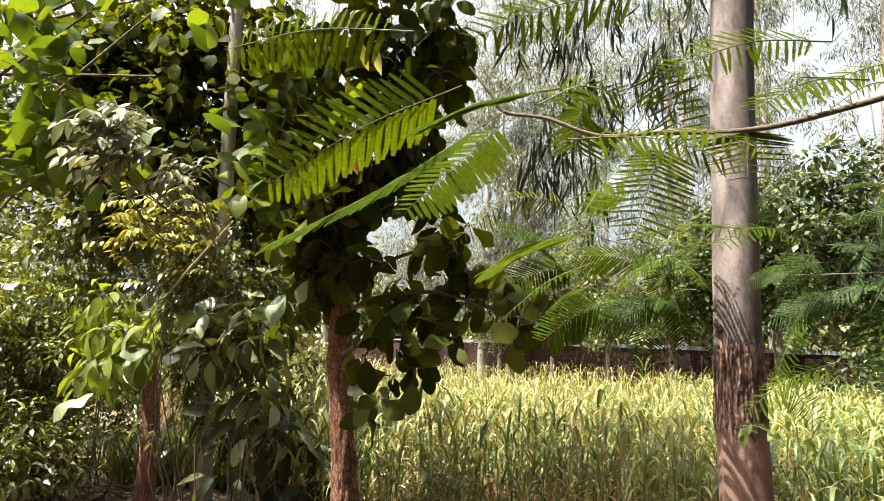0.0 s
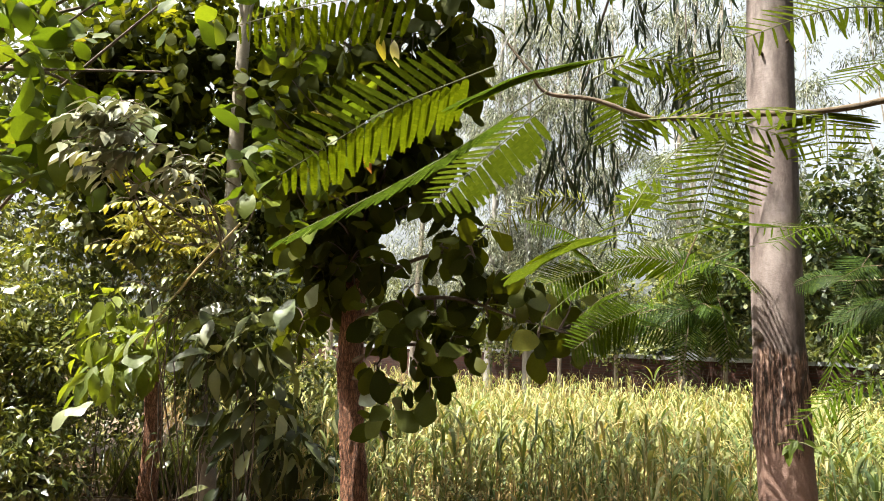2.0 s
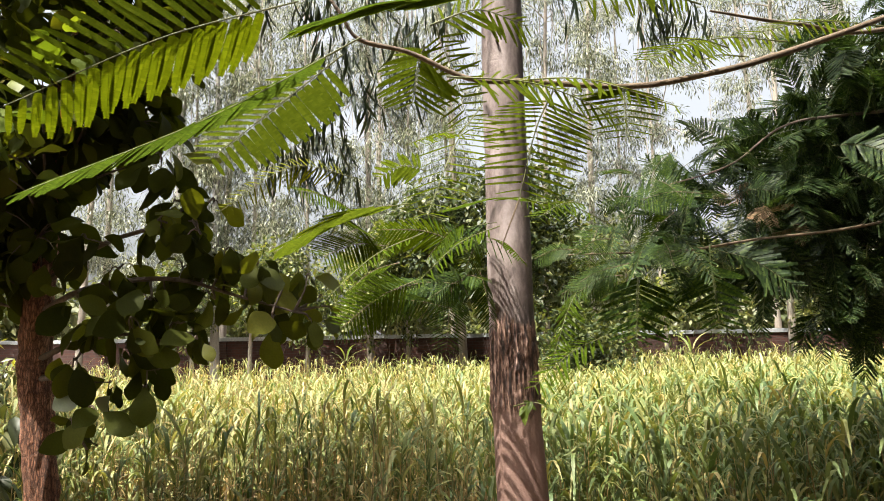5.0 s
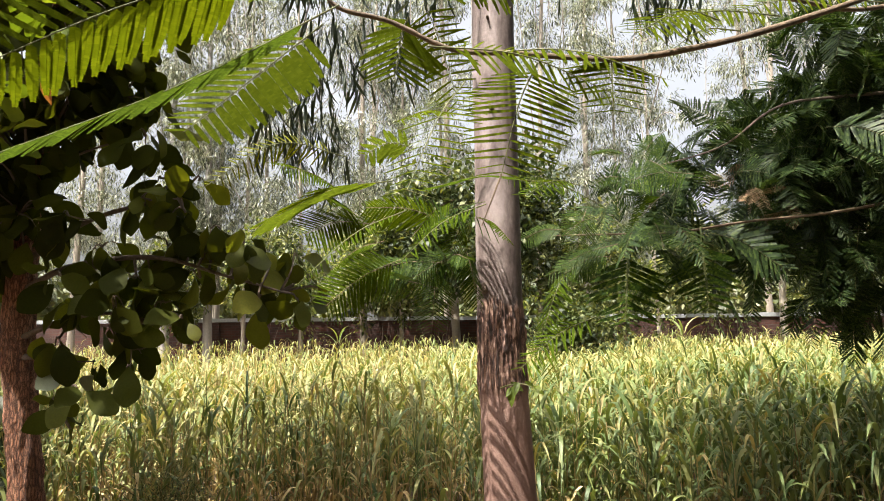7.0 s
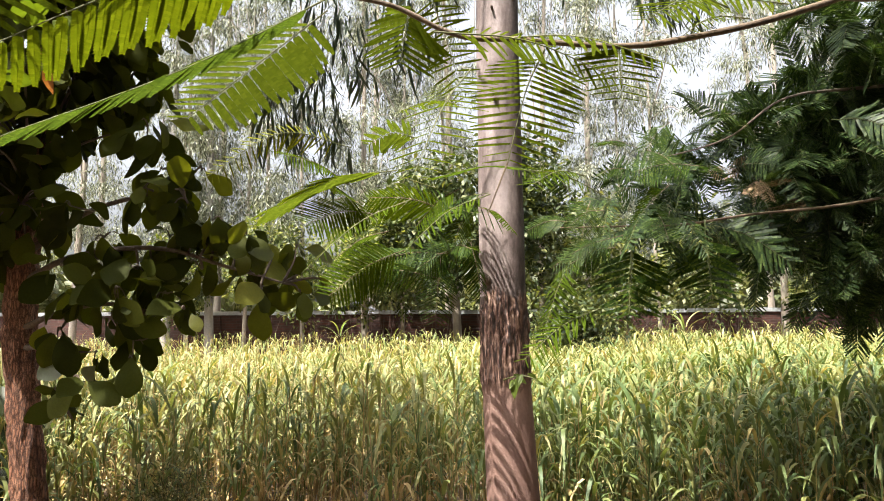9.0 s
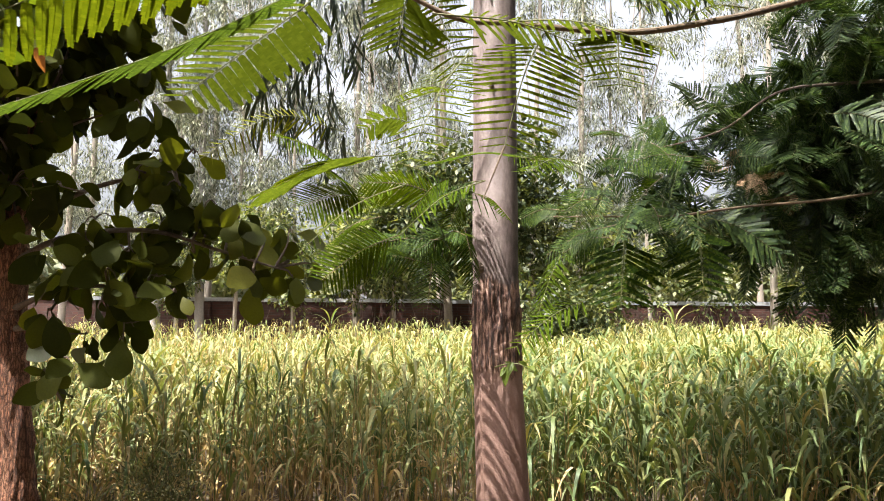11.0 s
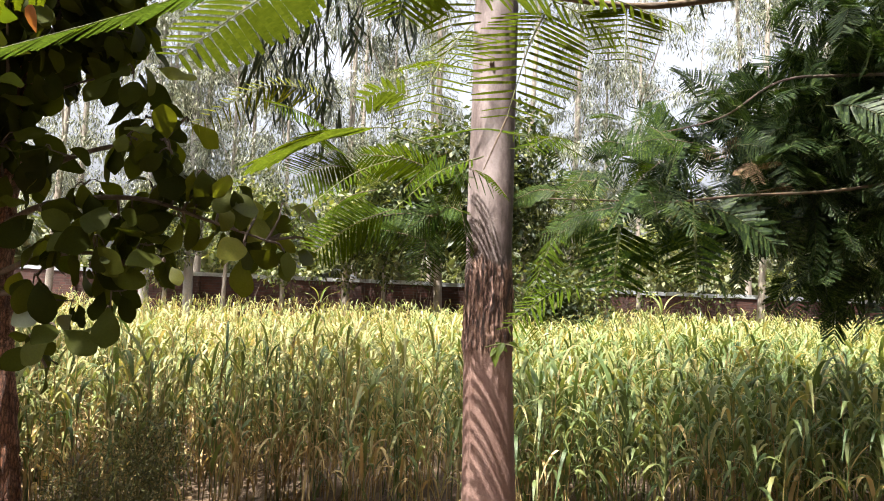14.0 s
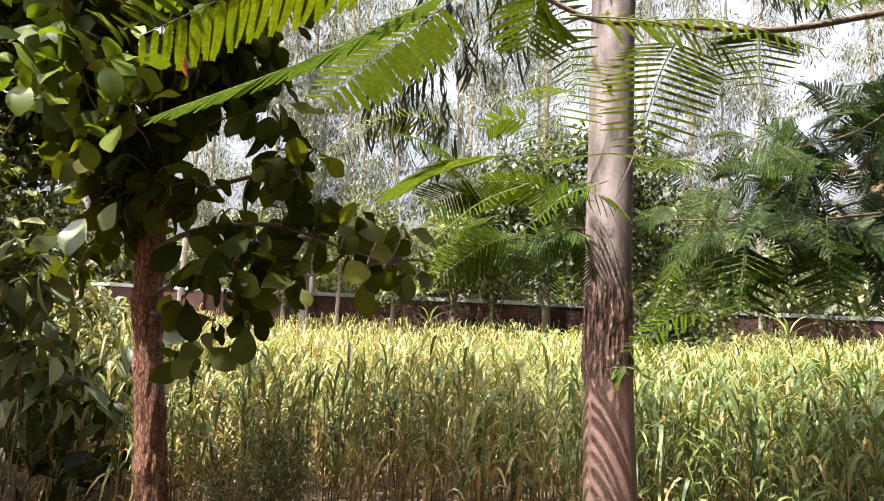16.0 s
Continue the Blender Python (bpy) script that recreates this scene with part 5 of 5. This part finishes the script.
for c, r, n in (((0.67, 2.74, 1.8), 0.2, 4), ((0.88, 2.62, 1.72), 0.14, 4), ((0.62, 2.62, 1.66), 0.14, 2), ((1.42, 2.76, 1.76), 0.2, 6), ((1.97, 2.99, 2.02), 0.28, 11), ((0.885, 2.75, 1.6), 0.13, 7)):
    for q in ball(n, c, (r, r, r * 0.8)):
        d = unit(rng.normal(0, 0.5, 3) + np.array([-0.7, -0.1, -0.3]))
        ln = rng.uniform(0.16, 0.3)
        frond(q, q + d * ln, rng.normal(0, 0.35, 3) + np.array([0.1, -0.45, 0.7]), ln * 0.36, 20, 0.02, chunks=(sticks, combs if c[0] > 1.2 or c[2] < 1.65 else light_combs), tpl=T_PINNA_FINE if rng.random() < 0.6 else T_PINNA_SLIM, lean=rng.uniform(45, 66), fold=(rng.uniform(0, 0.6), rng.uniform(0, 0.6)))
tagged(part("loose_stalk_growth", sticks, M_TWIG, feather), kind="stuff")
tagged(part("loose_foliage", combs, M_FROND_SHADE, feather, "scattered feathery leaves in a shaded green"), kind="stuff")
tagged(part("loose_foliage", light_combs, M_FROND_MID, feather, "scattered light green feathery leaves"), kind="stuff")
# the dense crown to one side
sticks, combs = [], []
spots = [((3.36, 3.27, 2.62), 0.22, 16), ((3.52, 3.12, 2.75), 0.34, 29), ((3.02, 3.28, 2.28), 0.24, 21), ((3.29, 3.15, 2.26), 0.32, 44), ((3.54, 3.04, 2.30), 0.3, 40), ((3.18, 3.24, 1.90), 0.26, 25), ((3.46, 3.11, 1.85), 0.3, 37), ((3.69, 3.13, 1.62), 0.26, 16), ((3.46, 3.34, 1.71), 0.2, 17), ((2.57, 3.28, 2.25), 0.16, 9), ((2.32, 3.30, 2.10), 0.16, 8), ((2.08, 3.21, 1.90), 0.16, 8), ((3.84, 2.98, 2.61), 0.35, 40), ((3.93, 2.98, 2.06), 0.35, 40), ((4.6, 3.4, 4.0), 1.2, 20), ((2.85, 3.3, 2.4), 0.2, 9), ((2.75, 3.3, 2.02), 0.22, 10), ((2.9, 3.25, 1.75), 0.22, 12), ((2.55, 3.3, 1.78), 0.2, 8), ((3.95, 3.5, 2.5), 0.3, 42), ((3.95, 3.5, 2.05), 0.3, 30), ((4.05, 3.4, 1.7), 0.24, 10), ((3.65, 3.0, 2.98), 0.26, 16), ((3.4, 3.15, 3.0), 0.2, 6), ((3.8, 3.1, 3.3), 0.3, 18), ((4.1, 3.4, 2.95), 0.3, 34), ((3.7, 3.6, 2.2), 0.22, 26)]
for c, r, n in spots:
    for q in ball(int(1.5 * n) if c[0] > 3.1 else n + 5, c, (r, r, r)):
        d = unit(rng.normal(0, 0.6, 3) + np.array([-0.6, -0.1, -0.45]))
        ln = rng.uniform(0.2, 0.38)
        frond(q, q + d * ln, rng.normal(0, 0.6, 3) + np.array([-0.1, -0.2, 0.75]), ln * rng.uniform(0.26, 0.4), 17, 0.03, single=False, chunks=(sticks, combs), tpl=T_PINNA_THICK, lean=rng.uniform(38, 62))
    if c[0] > 3.2:
        limb_parts("limb", limbs([trunk_line[14], trunk_line[22], trunk_line[28]], ball(1, c, np.ones(3) * r * 0.6), 0.006, 0.0025, 0.12), M_DARKBARK, feather)
tagged(part("leaf_stalk_growth", sticks, M_TWIG_GREEN, feather), kind="stuff")
dry_stalks, dry_combs = [], []
for c in ((2.72, 3.16, 2.14), (2.95, 3.12, 1.97), (2.76, 3.10, 2.04)):
    for q in ball(3, c, (0.1, 0.1, 0.08)):
        d = unit(rng.normal(0, 0.5, 3) + np.array([-0.3, 0, -0.7]))
        frond(q, q + d * 0.16, rng.normal(0, 0.7, 3) + np.array([-0.3, -0.6, 0.3]), 0.05, 12, 0.0, chunks=(dry_stalks, dry_combs))
tagged(part("dry_foliage", dry_combs, M_LITTER, feather, "withered brown feathery leaves"), kind="stuff")
tagged(part("crown", combs, M_FROND_DARK, feather, "dense feathery foliage in a shaded dark green"), kind="stuff")

# ---- gum trees and undergrowth along the wall ----


def far_gum(height, seed_lean, thick, bark=M_EUC_PALE):
    t = thing("far_gum_tree", (0, 0, 0), "slender gum tree with a pale trunk and drooping grey foliage", "tree", "gum trees along the wall")
    line = bez([(0, 0, -0.1), (seed_lean * 0.2, 0.05, height * 0.25), (seed_lean * 0.5, 0, height * 0.6), (seed_lean, 0.1, height)], 40)
    part("trunk", tube(line, [thick, thick * 0.8, thick * 0.5, 0.03], 12, 0.06), bark, t)
    c = np.vstack([ball(38, (seed_lean * 0.6, 0, height * 0.58), (2.0, 2.0, height * 0.38)), ball(16, (seed_lean * 0.3, 0, height * 0.27), (1.7, 1.5, height * 0.12))])
    limb_parts("limb", limbs([line[16], line[22], line[28], line[33]], c[:9], 0.026, 0.008, 0.3), bark, t)
    bunches = np.concatenate([q + rng.normal(0, 0.27, (4, 3)) for q in c])
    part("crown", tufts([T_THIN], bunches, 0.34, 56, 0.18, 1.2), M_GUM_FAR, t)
    return t


GUMS = [far_gum(18, 0.8, 0.12), far_gum(20, -0.9, 0.14), far_gum(16, 0.3, 0.07), far_gum(17, 0.4, 0.15, M_EUC_WHITE)]


def wall_spot(px, off):
    """A place along the wall, px metres from its first corner, off metres towards the field."""
    p = WALL_A + WALL_DIR * px - WALL_N * off
    return float(p[0]), float(p[1])


row = [(-2.4, 1.1, 0), (0.36, 0.8, 3), (0.95, 0.7, 2), (1.75, 0.8, 3), (2.75, 0.7, 2), (4.65, 1.0, 2), (6.55, 0.8, 0), (7.68, 0.7, 2), (9.4, 0.6, 1), (11.8, 1.0, 0), (15.5, 0.8, 2), (19.1, 0.9, 0), (21.4, 0.8, 3), (24.5, 0.9, 1), (-6.0, 1, 1), (-9.5, 1, 0)]
back = [(13.8, -2.2, 1), (15.2, -3, 2), (-4, -3.5, 1), (2.0, -5, 0), (6.0, -4.5, 1), (9.0, -6.2, 0), (21, -4, 1), (25, -6, 0), (0.6, -3, 1)]
used = [False] * 4
for px, off, kind in row + back:
    x, y = wall_spot(px, off)
    m = pose(x, y, 0, 0, 0, rng.uniform(0, 360))
    if used[kind]:
        copy_thing(GUMS[kind], m @ Matrix.Scale(1, 4))
    else:
        GUMS[kind].matrix_basis = m
        used[kind] = True

shrub("wall_side_tree", (*wall_spot(3.9, 2.2), 3.6), (1.5, 1.3, 1.5), 59, 44, 0.34, [T_QUAD], 0.14, M_EDGE, "round-crowned tree by the wall", 16, 0.4, "tree")
shrub("wall_side_tree", (*wall_spot(6.6, 1.8), 2.8), (1.2, 1.0, 1.4), 46, 44, 0.34, [T_QUAD], 0.14, M_EDGE, "leafy green tree by the wall", 12, 0.4, "tree")
shrub("wall_side_tree", (*wall_spot(13.2, 2.4), 2.9), (1.9, 1.2, 2.4), 112, 44, 0.34, [T_QUAD], 0.14, M_EDGE, "leafy green tree by the wall", 14, 0.4, "tree")
shrub("wall_side_tree", (*wall_spot(17.0, 2.0), 3.2), (1.6, 1.2, 1.6), 59, 44, 0.34, [T_QUAD], 0.14, M_EDGE, "leafy green tree by the wall", 14, 0.4, "tree")
shrub("wall_side_tree", (*wall_spot(22.5, 2.0), 3.4), (2.0, 1.4, 1.8), 72, 44, 0.34, [T_QUAD], 0.14, M_EDGE, "leafy green tree by the wall", 14, 0.4, "tree")
for px, off, h in ((1.0, 1.6, 2.8), (5.2, 2.6, 3.0), (7.6, 2.4, 3.4), (8.9, 2.0, 4.2), (10.4, 2.6, 3.4), (11.6, 2.0, 4.4), (15.2, 2.6, 2.6), (19.8, 2.2, 3.0)):
    shrub("wall_side_tree", (*wall_spot(px, off), h), (1.2, 1.0, h * 0.5), 39, 44, 0.34, [T_QUAD], 0.14, M_EDGE, "dark leafy tree by the wall", 10, 0.4, "tree")
shrub("wall_side_tree", (7.58, 17.76, 4.22), (1.7, 1.1, 2.0), 150, 34, 0.34, [T_QUAD], 0.2, M_MID, "dark leafy tree by the field's far edge", 12, 0.4, "tree")
shrub("wall_side_tree", (9.01, 16.25, 4.45), (1.8, 1.1, 2.2), 150, 34, 0.34, [T_QUAD], 0.2, M_MID, "dark leafy tree by the field's far edge", 12, 0.4, "tree")
shrub("wall_side_tree", (6.39, 18.88, 3.6), (1.3, 1.1, 1.4), 62, 34, 0.32, [T_QUAD], 0.2, M_EDGE, "thin leafy tree by the field's far edge", 12, 0.4, "tree")
shrub("field_edge_bush", (8.6, 13.2, 1.3), (1.6, 0.9, 1.1), 72, 44, 0.34, [T_QUAD], 0.14, M_MID, "dark green bush at the field's edge", 12, 0.4)

# a low shed beyond the wall
shed = thing("shed", (0, 0, 0), "low shed with a grey sheet-metal roof beyond the wall", "shed")
part("wall", [box(-0.8, 0.8, -0.9, 0.9, -0.1, 1.8)], M_BRICK, shed, "", False)
for k in (-1, 1):
    v, f = box(0, 1, -1.05, 1.05, 0, 0.025, 12)
    v[:, 2] += 0.006 * np.sin(v[:, 0] * 60)
    v = np.stack([k * v[:, 0] * 0.95, v[:, 1], 2.26 - 0.42 * v[:, 0] + v[:, 2]], 1)
    part("roof_sheet", [(v, f if k > 0 else f[:, ::-1])], M_COPING, shed, "weathered grey metal sheet", False)
shed.matrix_world = Matrix.Translation((*wall_spot(6.0, -1.6), 0)) @ Matrix.Rotation(math.atan2(WALL_DIR[1], WALL_DIR[0]), 4, "Z")

# unseen trees round the camera's back, added to hold off sky light
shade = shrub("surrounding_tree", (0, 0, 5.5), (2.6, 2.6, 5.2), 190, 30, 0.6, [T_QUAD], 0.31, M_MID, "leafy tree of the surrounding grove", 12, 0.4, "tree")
tagged(shade, group="trees of the grove")
for k, az in enumerate((80, 94, 108, 122, 136, 150, 164, 178, 192, 206, 218, 232, 246, 260, 274, 288, 300)):
    a = radians(az)
    r = (7.5 if az < 220 else 13.0) + 2.5 * (k % 2)
    m = pose(r * math.sin(a), r * math.cos(a), 0, 0, 0, 47 * k)
    if k:
        copy_thing(shade, m)
    else:
        shade.matrix_basis = m
for k, (x, y) in enumerate(((-3.4, -3.3), (0.2, -3.4), (3.5, -2.9), (6.3, -0.9), (-1.6, -5.5), (2.0, -5.8))):
    copy_thing(shade, pose(x, y, 0.6, 0, 0, 71 * k))

# unseen high crowns over and behind the camera, added to darken the fill
for k, (x, y, cx, cy) in enumerate(((0.4, -4.0, 0.3, -2.2), (4.6, -3.0, 4.8, -2.0), (-3.6, -3.8, -3.4, -2.6), (8.6, -0.6, 8.2, -0.4))):
    canopy = thing("shade_tree", (x, y, 0), "unseen tall shade tree, its high leafy crown added to block sky light", "tree", "high shade trees")
    stem = bez([(x, y, -0.1), (x + 0.1, y, 2.5), (0.6 * x + 0.4 * cx, 0.6 * y + 0.4 * cy, 5.0), (cx, cy, 7.2)], 30)
    part("trunk", tube(stem, [0.19, 0.15, 0.12, 0.07], 14, 0.08), M_DARKBARK, canopy)
    c = ball(90, (cx, cy, 7.8), (3.0, 2.4, 1.3))
    limb_parts("limb", limbs([stem[18], stem[23], stem[28]], c[:12], 0.04, 0.01, 0.2), M_DARKBARK, canopy)
    part("crown", tufts([T_QUAD], c, 0.6, 50, 0.24, 0.4), M_MID, canopy)

# the woodland beyond the wall
woods = []
for k in range(120):
    x, y = wall_spot(rng.uniform(-40, 50), rng.uniform(-34, -10))
    h = rng.uniform(2.2, 5.0)
    woods += tufts([T_QUAD], ball(26, (x, y, h), (2.4, 2.0, h * 0.9)), 0.8, 25, 0.58, 0.4)
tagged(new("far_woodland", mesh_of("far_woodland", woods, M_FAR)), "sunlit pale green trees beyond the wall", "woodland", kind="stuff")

# litter and low growth under the thicket
n = 15000
pos = np.stack([rng.uniform(-7, 1.5, n), rng.uniform(1.5, 9.5, n), rng.uniform(0.0, 0.05, n)], 1)
pos[5000:, :2] = np.stack([rng.uniform(-6, -2.4, n - 5000), rng.uniform(6.2, 9.5, n - 5000)], 1)
pos[8000:, :2] = np.stack([rng.uniform(-9, 8, 7000), rng.uniform(-7, 4.5, 7000)], 1)
pos[:, 2] += ground_z(pos[:, 0], pos[:, 1])
lit = leaves_at(T_SMALL + T_LANCE[:1], pos, rand_dirs(n) * [1, 1, 0.25], unit(rng.normal(0, 0.3, (n, 3)) + [0, 0, 1]), rng.uniform(0.05, 0.14, n))
tagged(new("leaf_litter", mesh_of("leaf_litter", lit, M_LITTER)), "dead brown leaves lying on the earth", "leaf litter", kind="stuff")
# fallen sticks
for k in range(26):
    a, x, y = rng.uniform(0, 6.28), rng.uniform(-5.4, -2.4), rng.uniform(6.6, 8.6)
    ln, z0 = rng.uniform(0.2, 0.5), float(ground_z(x, y))
    o = np.array([math.cos(a), math.sin(a), 0])
    st = thing("fallen_stick", (x, y, z0), "thin dry stick lying among dead leaves", "stick", "fallen sticks")
    p0 = np.array([x, y, z0 + 0.015])
    part("stem", tube(bez([p0 - o * ln, p0 + [0, 0, 0.02 + 0.1 * rng.random()], p0 + o * ln + [0, 0, 0.03]], 8), [0.009, 0.004], 6, 0.2, 30.0), M_LITTER, st)
n = 5000
pos = np.stack([rng.normal(-2.5, 0.42, n), 7.2 + 3.6 * rng.random(n), np.zeros(n)], 1)
lit = leaves_at(T_GUM, pos, unit(rng.normal(0, 0.35, (n, 3)) * [1, 1, 0] + [0, 0, 1]), unit(rng.normal(size=(n, 3)) * [1, 1, 0.1]), rng.uniform(0.2, 0.55, n), 0.4)
tagged(new("wild_grass", mesh_of("wild_grass", lit, M_BUSH)), "dark green wild grass growing under the trees", "grass", kind="stuff")

# an unseen high spray, added to the gum tree to shade the crop's edge
c = ball(16, (0.15, 3.75, 5.0), (0.5, 0.35, 0.3))
limb_parts("limb", limbs([np.array([1.46, 3.3, 4.9])], c[:4], 0.014, 0.005, 0.2), M_EUC, gum)
part("upper_crown", gum_strands(c, 50, 0.9, 0.22, T_GUM, 0.2), M_GUM, gum)

# pale drooping growth between the lopped tree and the broad-leaved tree
M_DROOP = leaf_mat("grey-green drooping leaf", [(0, (0.03, 0.04, 0.012)), (0.6, (0.075, 0.088, 0.03)), (1, (0.24, 0.25, 0.12))], 0.35, 0.45, (1.3, 1.25, 0.45), 0.5, 0.3, 20)
for at, radii, clumps in (((-1.36, 4.96, 1.46), (0.3, 0.18, 0.28), 15), ((-1.2, 4.85, 1.47), (0.18, 0.12, 0.2), 9), ((-1.12, 5.0, 1.0), (0.2, 0.12, 0.25), 12)):
    shrub("drooping_shrub", at, radii, clumps, 6, 0.16, T_LANCE, 0.19, M_DROOP, "slender shrub with pale grey-green drooping leaves", 6, 0.7)
